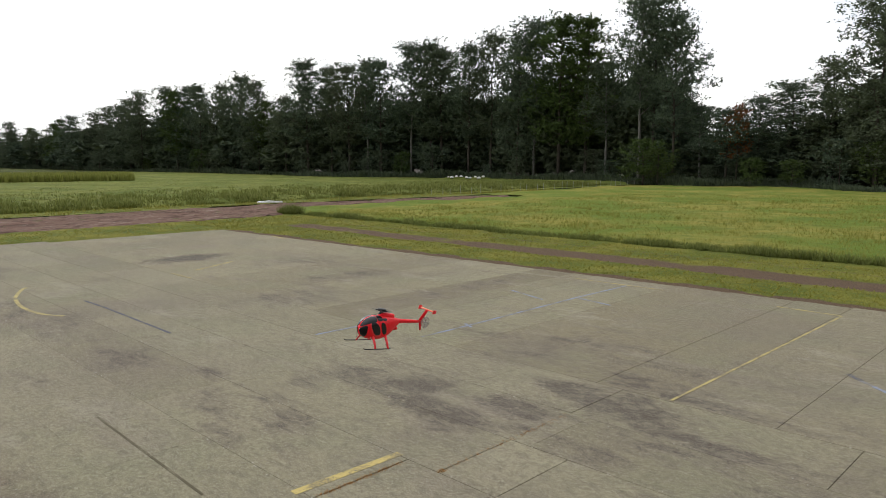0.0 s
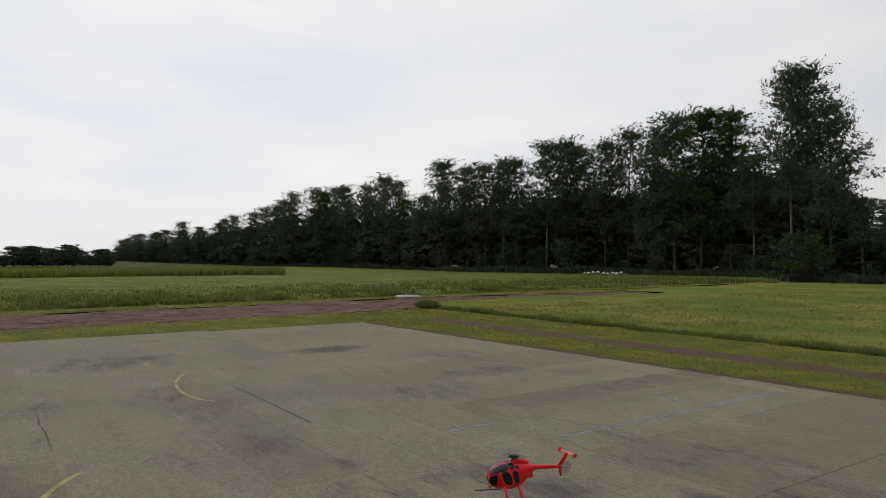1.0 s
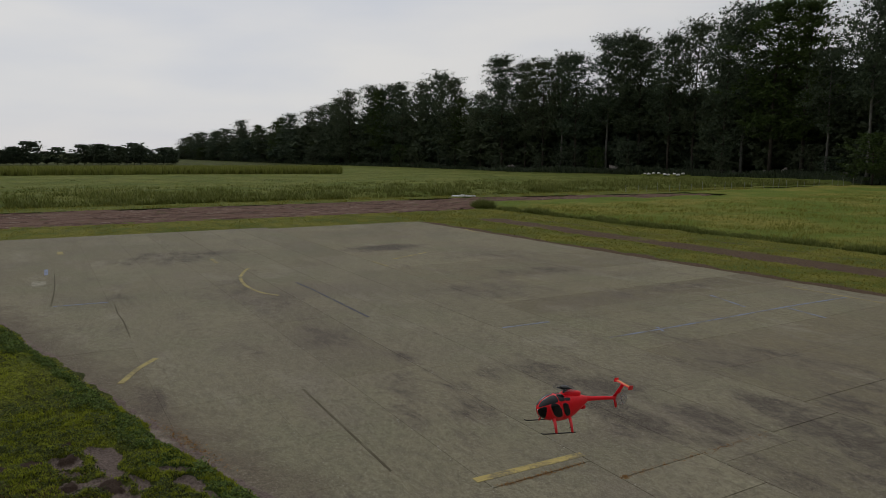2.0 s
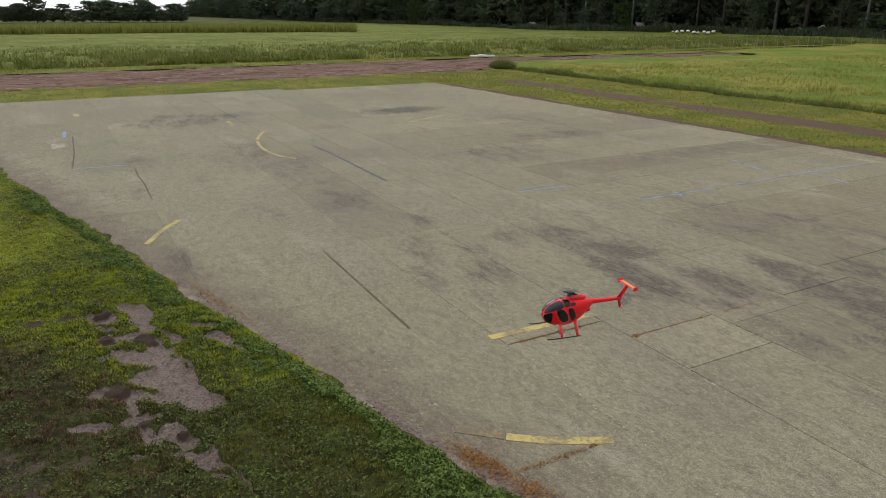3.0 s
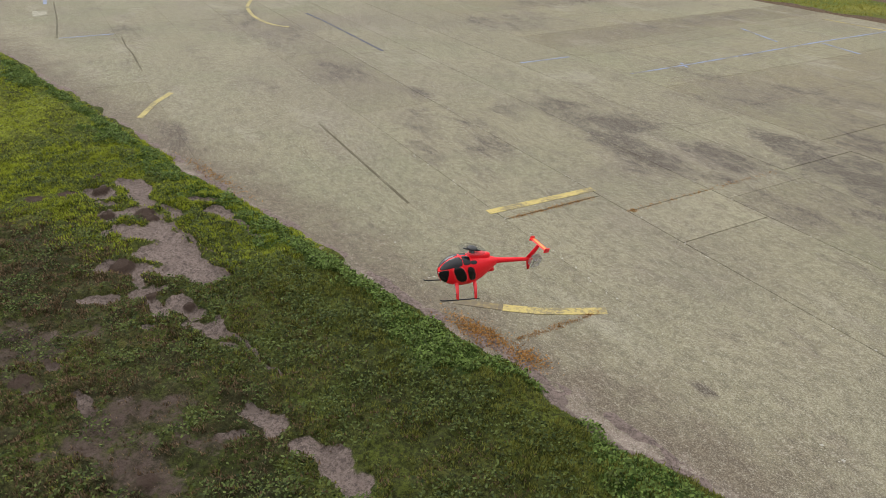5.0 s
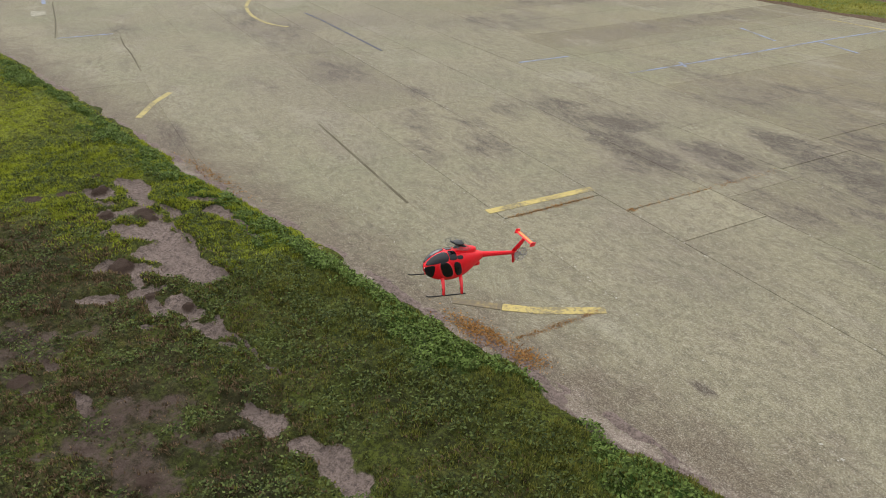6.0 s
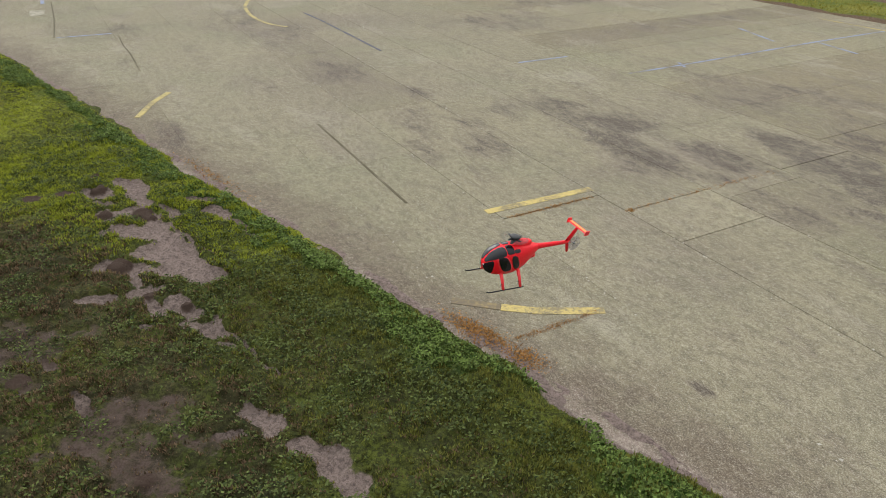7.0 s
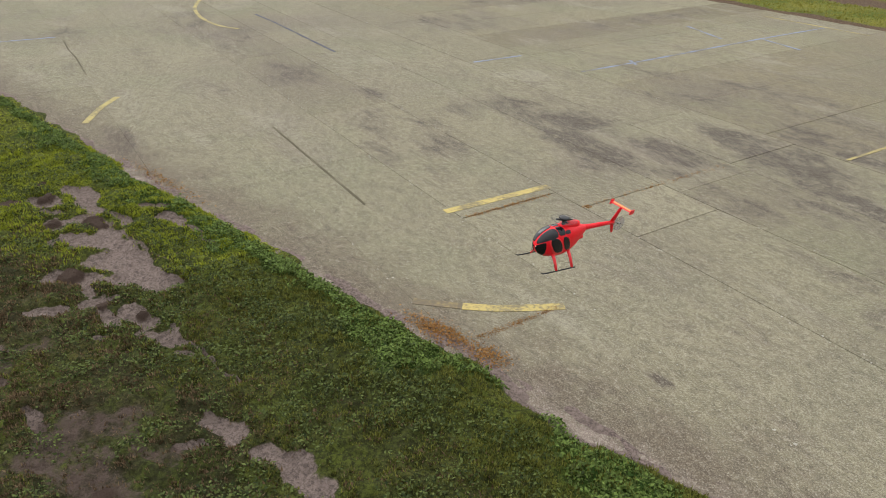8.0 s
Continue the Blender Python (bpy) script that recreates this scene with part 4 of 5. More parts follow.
# ---- trees ----
def tree_kind(name, label, tall, crown_from, spread, leaves, seed, leaf, bark, limbs=20, airy=0.5, leaf_size=0.34, fine=True):
    """A tree of the given height at the origin: a tapered trunk with limbs, and a crown of many small leaf clumps."""
    rng = random.Random(seed)
    nrng = np.random.default_rng(seed)
    base = new(name)
    bm = bmesh.new()
    sway = [(rng.uniform(-0.02, 0.02) * tall * k / 6, rng.uniform(-0.02, 0.02) * tall * k / 6) for k in range(7)]
    spine = [(sway[k][0], sway[k][1], tall * 0.97 * k / 6 - (0.3 if k == 0 else 0)) for k in range(7)]
    r0 = 0.0085 * tall + 0.01
    tube_bm(bm, spine, [r0 * (1 - 0.15 * k) + 0.02 for k in range(7)], 7)
    tips = []
    for i in range(limbs):
        f = crown_from + (1 - crown_from) * (i + rng.random()) / limbs
        f = min(f, 0.96)
        k = min(int(f * 6), 5)
        a, b = Vector(spine[k]), Vector(spine[k + 1])
        p = a.lerp(b, f * 6 - k)
        p.z = max(p.z, 0.1)
        rel = (f - crown_from) / (1 - crown_from)
        reach = spread * (0.35 + 0.78 * math.sin(math.pi * (0.22 + 0.70 * rel))) * (1 - 0.36 * rel ** 3) * rng.uniform(0.6, 1.1)
        ang = i * 2.4 + rng.uniform(-0.5, 0.5)
        rise = reach * rng.uniform(0.25, 0.95)
        end = p + Vector((math.cos(ang) * reach, math.sin(ang) * reach, rise))
        end.z = min(end.z, tall * 1.0)
        midp = p.lerp(end, 0.5) + Vector((0, 0, -0.08 * reach))
        tube_bm(bm, [p, midp, end], [r0 * 0.32 * (1 - 0.6 * rel) + 0.015, r0 * 0.18 + 0.012, 0.012], 4)
        tips += [(p.lerp(midp, 0.75), 0.55), (midp.lerp(end, 0.5), 0.9), (end, 1.0)]
        for _ in range(4):
            side = midp.lerp(end, rng.random()) + Vector((rng.uniform(-1, 1), rng.uniform(-1, 1), rng.uniform(-0.5, 0.8))) * reach * 0.5
            side.z = min(max(side.z, 0.3), tall)
            tips.append((side, 0.85))
    tips.append((Vector(spine[-1]), 0.8))
    soft(part("trunk", bm, bark, base))
    # every limb end carries sprigs, each with many small leaves pointing outwards
    per = max(6, leaves // len(tips))
    centres = np.array([t[0] for t in tips])
    sizes = np.array([t[1] for t in tips]) * spread * 0.30
    C, S = np.repeat(centres, per, 0), np.repeat(sizes, per)
    n = len(C)
    bunch = 14 if fine else 6
    sprig = nrng.normal(0, 1, (n // bunch + 1, 3))
    sprig[:, 2] = np.abs(sprig[:, 2]) * 0.9 - 0.35
    way = sprig / np.linalg.norm(sprig, axis=1)[:, None]
    sprig, way = np.repeat(sprig, bunch, 0)[:n], np.repeat(way, bunch, 0)[:n]
    step = nrng.uniform(-0.45, 0.55, n)[:, None]
    P = C + (sprig * 0.72 + way * step * 1.1 + nrng.normal(0, 0.15, (n, 3))) * S[:, None] * (0.75 + 0.5 * airy)
    P[:, 2] = np.clip(P[:, 2], 0.15, tall * 1.03)
    d1 = way * 0.8 + nrng.normal(0, 0.6, (n, 3))
    d1 /= np.linalg.norm(d1, axis=1)[:, None]
    d2 = np.cross(d1, nrng.normal(0, 1, (n, 3)))
    d2 /= np.linalg.norm(d2, axis=1)[:, None]
    w = leaf_size * nrng.uniform(0.5, 1.25, n)[:, None]
    if fine:
        V = np.stack([P - d1 * w * 0.6 - d2 * w * 0.42, P + d1 * w, P - d1 * w * 0.6 + d2 * w * 0.42], 1).reshape(-1, 3)
        mesh_from("crown", V, np.arange(3 * n).reshape(-1, 3), leaf, False, base)
    else:
        V = np.stack([P - d1 * w, P - d2 * w * 0.45, P + d1 * w, P + d2 * w * 0.45], 1).reshape(-1, 3)
        mesh_from("crown", V, np.arange(4 * n).reshape(-1, 4), leaf, False, base)
    return tagged(base, label, "tree", "trees at the edge of the woods")


KINDS = [
    tree_kind("tree", "tall dark green broadleaf tree with an airy crown", 20.0, 0.26, 3.0, 12500, 11, LEAF, BARK, 32, 0.75, 0.20),
    tree_kind("tree", "tall slender broadleaf tree with loose open foliage", 20.0, 0.34, 2.8, 10500, 12, LEAF, BIRCH, 28, 0.85, 0.20),
    tree_kind("tree", "dense dark green broadleaf tree leafed to the ground", 20.0, 0.08, 3.4, 14500, 13, LEAF, BARK, 40, 0.65, 0.21),
    tree_kind("tree", "tall poplar with a full bright green crown", 20.0, 0.18, 2.7, 13500, 14, LEAF_LIGHT, BARK, 38, 0.60, 0.20),
    tree_kind("tree", "pale-stemmed slender tree in dark leaf", 20.0, 0.40, 2.5, 9500, 15, LEAF, BIRCH, 26, 0.8, 0.20),
]
BACK = tree_kind("tree", "dark tree standing behind the front of the woods", 20.0, 0.06, 3.3, 4300, 25, LEAF, BARK, 34, 0.65, 0.37)
SHRUBS = [
    tree_kind("shrub", "dark green shrub at the edge of the woods", 5.0, 0.05, 1.9, 2600, 21, LEAF, BARK, 18, 0.9, 0.15),
    tree_kind("shrub", "lighter green shrub at the edge of the woods", 5.0, 0.05, 1.8, 2600, 22, LEAF_LIGHT, BARK, 18, 0.9, 0.15),
]
FILL = tree_kind("thicket_tree", "dark dense understorey tree deep in the woods", 12.0, 0.02, 3.2, 3400, 24, LEAF, BARK, 24, 0.7, 0.58)
DEEP = tree_kind("thicket_tree", "dark tree deep inside the woods", 12.0, 0.02, 3.4, 1500, 26, LEAF, BARK, 14, 0.7, 1.15)
AUTUMN = tree_kind("tree", "small tree turning rust brown among dark ones", 10.0, 0.3, 1.8, 3000, 23, LEAF_RUST, BARK, 18, 0.7, 0.16)

# the skyline of the woods: bearing (degrees to the left of +y), distance, height
SKYLINE = [(36.6, 400, 7.7), (33.5, 330, 11.8), (31.6, 290, 11.7), (30.5, 265, 13.8), (29.4, 255, 10.8), (28.1, 240, 14.4), (25.2, 205, 16.1), (23.9, 195, 16.2), (21.8, 182, 18.1), (19.0, 172, 19.0), (15.8, 155, 18.8), (14.3, 150, 17.3), (13.3, 148, 12.2), (12.7, 146, 10.7), (12.2, 140, 15.4), (10.5, 132, 20.2), (9.0, 130, 18.8), (8.1, 128, 17.9), (5.9, 126, 19.0), (4.2, 124, 20.8), (1.1, 121, 21.5), (-2.0, 118, 21.1), (-4.2, 115, 21.9), (-5.3, 113, 18.8)]
SKYLINE += [(-6.4, 110, 22.5), (-8.8, 108, 23.3), (-10.7, 106, 23.6), (-12.4, 104, 21.5), (-13.1, 103, 16.7), (-14.0, 100, 19.2), (-14.8, 98, 22.2), (-16.0, 97, 23.8), (-17.7, 96, 22.0), (-18.4, 95, 18.1), (-19.0, 94, 12.5), (-19.9, 93, 10.5), (-20.6, 93, 7.3), (-21.9, 92, 9.2), (-23.8, 92, 9.6), (-25.2, 91, 11.2), (-26.3, 90, 11.6), (-27.4, 89, 10.9), (-28.4, 88, 10.7), (-29.3, 86, 13.9), (-29.8, 84, 15.8), (-30.4, 83, 17.6), (-32.0, 82, 18.3), (-36.5, 80, 16.7), (-41.8, 78, 15.0)]


def stand(kind, full, x, y, tall, wide, turn):
    s = tall / full
    ob = copy_thing(kind, pose(x, y, 0, 0, 0, turn))
    ob.scale = (s * wide, s * wide, s)
    return ob


def woods():
    rng = random.Random(31)
    azs, ds, hs = zip(*SKYLINE[::-1])

    def at(az):
        return float(np.interp(az, azs, ds)), float(np.interp(az, azs, hs))

    az = 35.0
    front = []
    while az > -46:
        d, h = at(az)
        front.append((az, d, h))
        az -= math.degrees(3.3 / d) * rng.uniform(0.75, 1.3)
    for i, (az, d, h) in enumerate(front):
        # front row makes the skyline, one or two rows behind fill it
        if -19.2 < az < -14.2:
            pick = rng.choice((0, 0, 1))
        elif -12.2 < az < -8.6:
            pick = 3
        elif az > 12.4:
            pick = rng.choice((2, 2, 3, 0, 2))
        elif az < -21:
            pick = rng.choice((2, 2, 0))
        else:
            pick = rng.choice((0, 1, 0, 4, 2, 0))
        for row, back in enumerate((0.0, 7.0)):
            a = az + rng.uniform(-0.4, 0.4)
            dd = d + back + rng.uniform(-1.5, 2.5)
            hh = h * (rng.uniform(1.12, 1.20) if -18.6 < az < -15.0 else rng.uniform(0.98, 1.09)) * dd / d if row == 0 else h * (rng.uniform(0.62, 0.78) if -8 < az < 9 else rng.uniform(0.72, 0.88))
            w = 0.84 if -19.2 < az < -14.6 else max(1.06, 18.5 / h)
            stand(KINDS[pick] if row == 0 else BACK, 20.0, -math.sin(radians(a)) * dd, math.cos(radians(a)) * dd, hh, w * rng.uniform(0.85, 1.2), rng.uniform(0, 360))
        for back in (4.5,):
            a = az + rng.uniform(-0.6, 0.6)
            dd = d + back + rng.uniform(-1.0, 1.5)
            stand(FILL, 12.0, -math.sin(radians(a)) * dd, math.cos(radians(a)) * dd, h * rng.uniform(0.42, 0.62), 1.25 * 20 / max(h, 12), rng.uniform(0, 360))
        for back in (13.0, 20.0):
            a = az + rng.uniform(-0.6, 0.6)
            dd = d + back + rng.uniform(-2.0, 2.0)
            stand(DEEP, 12.0, -math.sin(radians(a)) * dd, math.cos(radians(a)) * dd, h * rng.uniform(0.50, 0.68), 1.3 * 20 / max(h, 12), rng.uniform(0, 360))
        if rng.random() < 0.8:
            a = az + rng.uniform(-0.5, 0.5)
            dd = d - rng.uniform(0.5, 3.0)
            stand(rng.choice(SHRUBS[:1] * 3 + SHRUBS[1:]), 5.0, -math.sin(radians(a)) * dd, math.cos(radians(a)) * dd, rng.uniform(2.0, 5.5), rng.uniform(0.9, 1.5), rng.uniform(0, 360))
    for a, d, h in ((-22.6, 90, 9.3),):
        stand(AUTUMN, 10.0, -math.sin(radians(a)) * d, math.cos(radians(a)) * d, h, 1.0, 40)
    for a, d, h, w in ((-15.9, 91, 5.4, 1.5), (-17.0, 90, 4.2, 1.4), (-23.6, 86, 3.2, 1.0), (-26.4, 85, 3.0, 1.2)):
        stand(SHRUBS[1], 5.0, -math.sin(radians(a)) * d, math.cos(radians(a)) * d, h, w, 80 * a)
    # a far hedgerow beyond the fields
    az = 58.0
    while az > 36:
        d = 205 + rng.uniform(-6, 6)
        stand(FILL, 12.0, -math.sin(radians(az)) * d, math.cos(radians(az)) * d, rng.uniform(2.6, 5.6), 1.7, rng.uniform(0, 360))
        az -= rng.uniform(0.30, 0.7)
    for ob in KINDS + SHRUBS + [AUTUMN, FILL, BACK, DEEP]:
        for o in (*ob.children_recursive, ob):
            bpy.data.objects.remove(o)


woods()


def forest_floor():
    # raised dark sheet, added so no bright ground shows between the trees
    azs, ds, hs = (np.array(c) for c in zip(*SKYLINE[::-1]))
    az = np.linspace(-46, 35, 120)
    d = np.interp(az, azs, ds)
    bm = bmesh.new()
    rows = []
    for back in (-0.5, 12, 160):
        rows.append([bm.verts.new((-math.sin(radians(a)) * (q + back), math.cos(radians(a)) * (q + back), 0.40 if back > 0 else -0.1)) for a, q in zip(az, d)])
    for r, t in zip(rows, rows[1:]):
        for k in range(len(az) - 1):
            bm.faces.new((r[k], t[k], t[k + 1], r[k + 1]))
    bmesh.ops.recalc_face_normals(bm, faces=bm.faces)
    tagged(part("forest_floor", bm, BARK, None), "dark brown sheet added under the trees to cover bright ground", "ground", kind="structure")


forest_floor()


def fringe():
    """Brambles and long grass along the foot of the woods."""
    rng = np.random.default_rng(77)
    n = 9000
    a = rng.uniform(-46, 36, n)
    azs, ds, hs = (np.array(c) for c in zip(*SKYLINE[::-1]))
    d = np.interp(a, azs, ds) - rng.uniform(1.0, 5.5, n)
    x, y = -np.sin(np.radians(a)) * d, np.cos(np.radians(a)) * d
    tall = np.clip(0.9 + 0.6 * wobble(x, y, 6, 131), 0.3, 2.0)
    tagged(tufts("undergrowth", x, y, np.zeros(n), tall, tall * 0.3, 6, 0.8, LEAF, rng), "dark green brambles and long grass below the trees", "undergrowth", kind="stuff")


fringe()


def small_far_things():
    grng = np.random.default_rng(41)
    a, r = grng.uniform(0, 2 * np.pi, 420), 0.62 * grng.random(420) ** 0.6
    clump = tufts("grass_clump", 1.2 * r * np.cos(a), r * np.sin(a), np.zeros(420), (0.70 - 0.45 * r) * grng.uniform(0.45, 1.15, 420), np.full(420, 0.03), 7, 0.9, CROPLEAF, grng)
    clump.matrix_world = pose(-8.75, 41.0, 0.02)
    tagged(clump, "clump of long green grass at the meadow corner", "grass clump", "field edge")
    rng = random.Random(3)
    for i in range(3):
        bm = bmesh.new()
        v = box_bm(bm, -0.32, 0.32, -0.3, 0.3, 0, 0.10 + 0.05 * (i % 2))
        for p in v[4:]:
            p.co.x *= rng.uniform(0.7, 0.95)
            p.co.y *= rng.uniform(0.7, 0.95)
            p.co.z += rng.uniform(-0.03, 0.05)
        bmesh.ops.bevel(bm, geom=list(bm.edges), offset=0.03, segments=2, affect="EDGES")
        ob = part("white_sheet", bm, WHITE, None)
        ob.matrix_world = pose(-12.9 + 0.55 * i, 50.6 + 0.15 * i, 0.05, 0, 0, rng.uniform(-20, 20))
        tagged(ob, "crumpled white sheeting lying at the field edge", "sheeting", "sheeting at the field edge")
    for i in range(11):
        bm = bmesh.new()
        bmesh.ops.create_icosphere(bm, subdivisions=2, radius=0.26)
        for p in bm.verts:
            p.co *= 1 + 0.28 * noise.noise(p.co * 3 + Vector((i * 7.0, 0, 0)))
            p.co.z = max(p.co.z * 0.7, -0.1)
            p.co *= 0.7 + 0.25 * (i * 7 % 4) / 2
        ob = soft(part("white_bag", bm, WHITE, None))
        ob.matrix_world = pose(1.2 + 0.5 * i + rng.uniform(-0.25, 0.25), 104.6 - 0.20 * i + rng.uniform(-0.3, 0.3), 0.50 + rng.uniform(-0.08, 0.1), 0, 0, rng.uniform(0, 360))
        tagged(ob, "white plastic bag heaped below the trees", "bag", "bags below the trees")
    bm = bmesh.new()
    for x in range(15):
        for y in range(4):
            bm.verts.new((x * 0.55 - 0.8, y * 0.8 - 1.2, 0.50 * math.sin(math.pi * y / 3) + 0.04 * rng.random() + (0.0 if 0 < x < 14 else -0.5)))
    bm.verts.ensure_lookup_table()
    for x in range(14):
        for y in range(3):
            bm.faces.new((bm.verts[x * 4 + y], bm.verts[x * 4 + 4 + y], bm.verts[x * 4 + 5 + y], bm.verts[x * 4 + 1 + y]))
    heap = soft(part("soil_heap", bm, CROP, None))
    heap.matrix_world = pose(1.0, 105.4, 0, 0, 0, -20)
    tagged(heap, "low weedy earth bank under white bags", "earth bank")
    for i in range(26):
        f = i / 25
        u, v = -44.0 + 0.5 * f, 43 + 34 * f + rng.uniform(-0.5, 0.5)
        bm = bmesh.new()
        tube_bm(bm, [(0, 0, 0), (0, 0, 0.4), (rng.uniform(-0.03, 0.03), 0, rng.uniform(0.55, 0.85))], [0.025, 0.022, 0.02], 6)
        ob = part("stake", bm, STAKE, None)
        ob.matrix_world = pose(*xy(u, v), 0)
        tagged(ob, "thin pale stake in a row across the field", "stake", "row of stakes")


small_far_things()


# ---- the helicopter (x ahead, y to its left, z up) ----
SECTIONS = [  # x, centre height, half width, rise above, drop below
    (0.205, -0.002, 0.004, 0.004, 0.004), (0.203, -0.002, 0.015, 0.015, 0.015), (0.196, -0.001, 0.03, 0.031, 0.031), (0.184, 0.001, 0.044, 0.047, 0.053), (0.166, 0.004, 0.057, 0.061, 0.068),
    (0.142, 0.008, 0.068, 0.073, 0.083), (0.112, 0.011, 0.075, 0.082, 0.094), (0.078, 0.013, 0.079, 0.087, 0.101), (0.04, 0.014, 0.08, 0.088, 0.103), (0, 0.016, 0.078, 0.086, 0.100),
    (-0.04, 0.02, 0.072, 0.081, 0.093), (-0.08, 0.027, 0.062, 0.071, 0.081), (-0.12, 0.036, 0.049, 0.056, 0.056), (-0.155, 0.045, 0.034, 0.04, 0.038), (-0.185, 0.052, 0.021, 0.025, 0.023), (-0.2, 0.055, 0.012, 0.014, 0.013)]


def hull(x, a, out=0.0):
    """A point of the cabin's skin: x along it, a degrees from the top, positive to the left."""
    c = SECTIONS[::-1]
    xs = [s[0] for s in c]
    zc, hw, hu, hd = (float(np.interp(x, xs, [s[k] for s in c])) for k in (1, 2, 3, 4))
    r = radians(a)
    co, si = math.cos(r), math.sin(r)
    shape = lambda t: math.copysign(abs(t) ** 0.74, t)
    y = shape(si) * hw
    z = zc + shape(co) * (hu if co > 0 else hd)
    n = Vector((0, si / max(hw, 0.004), co / max(hu if co > 0 else hd, 0.004))).normalized()
    if x > 0.12:
        n = (n + Vector(((x - 0.12) * 14, 0, 0))).normalized()
    return Vector((x, y, z)) + n * out


def skin_patch(inside, out, x0, x1, a0, a1, nx=44, na=44, depth=0.003):
    """A pane let into the skin: the part of the hull where inside(x, a, point) holds, as a thin shell."""
    bm = bmesh.new()
    grid = {}
    for i in range(nx + 1):
        for j in range(na + 1):
            x, a = x0 + (x1 - x0) * i / nx, a0 + (a1 - a0) * j / na
            grid[i, j] = (x, a)
    made = {}

    def vert(i, j, o):
        if (i, j, o) not in made:
            made[i, j, o] = bm.verts.new(hull(*grid[i, j], o))
        return made[i, j, o]

    cells = set()
    for i in range(nx):
        for j in range(na):
            x, a = grid[i, j][0] + (x1 - x0) / nx / 2, grid[i, j][1] + (a1 - a0) / na / 2
            if inside(x, a, hull(x, a)):
                cells.add((i, j))
    for i, j in cells:
        bm.faces.new([vert(i + di, j + dj, out) for di, dj in ((0, 0), (1, 0), (1, 1), (0, 1))])
        for (di, dj), e in (((-1, 0), ((0, 1), (0, 0))), ((1, 0), ((1, 0), (1, 1))), ((0, -1), ((0, 0), (1, 0))), ((0, 1), ((1, 1), (0, 1)))):
            if (i + di, j + dj) not in cells:
                p, q = e
                bm.faces.new([vert(i + p[0], j + p[1], out), vert(i + p[0], j + p[1], out - depth), vert(i + q[0], j + q[1], out - depth), vert(i + q[0], j + q[1], out)])
    bmesh.ops.recalc_face_normals(bm, faces=bm.faces)
    return bm


def aerofoil_bm(a, b, chord_a, chord_b, thick, back=(-1, 0, 0)):
    """A flat tapering blade from a to b with a rounded section; back points to its trailing edge."""
    bm = bmesh.new()
    a, b, back = Vector(a), Vector(b), Vector(back)
    across = (b - a).cross(back).normalized()
    rings = []
    for p, c in ((a, chord_a), (a.lerp(b, 0.5), (chord_a + chord_b) / 2), (b, chord_b)):
        prof = ((-0.5, 0), (-0.4, 0.5), (-0.1, 0.75), (0.2, 0.5), (0.5, 0.08), (0.5, -0.08), (0.2, -0.5), (-0.1, -0.75), (-0.4, -0.5))
        rings.append([bm.verts.new(p + back * c * s + across * thick * h) for s, h in prof])
    n = len(rings[0])
    for r, s in zip(rings, rings[1:]):
        for k in range(n):
            bm.faces.new((r[k], r[(k + 1) % n], s[(k + 1) % n], s[k]))
    bm.faces.new(rings[0][::-1])
    bm.faces.new(rings[-1])
    bmesh.ops.recalc_face_normals(bm, faces=bm.faces)
    return bm


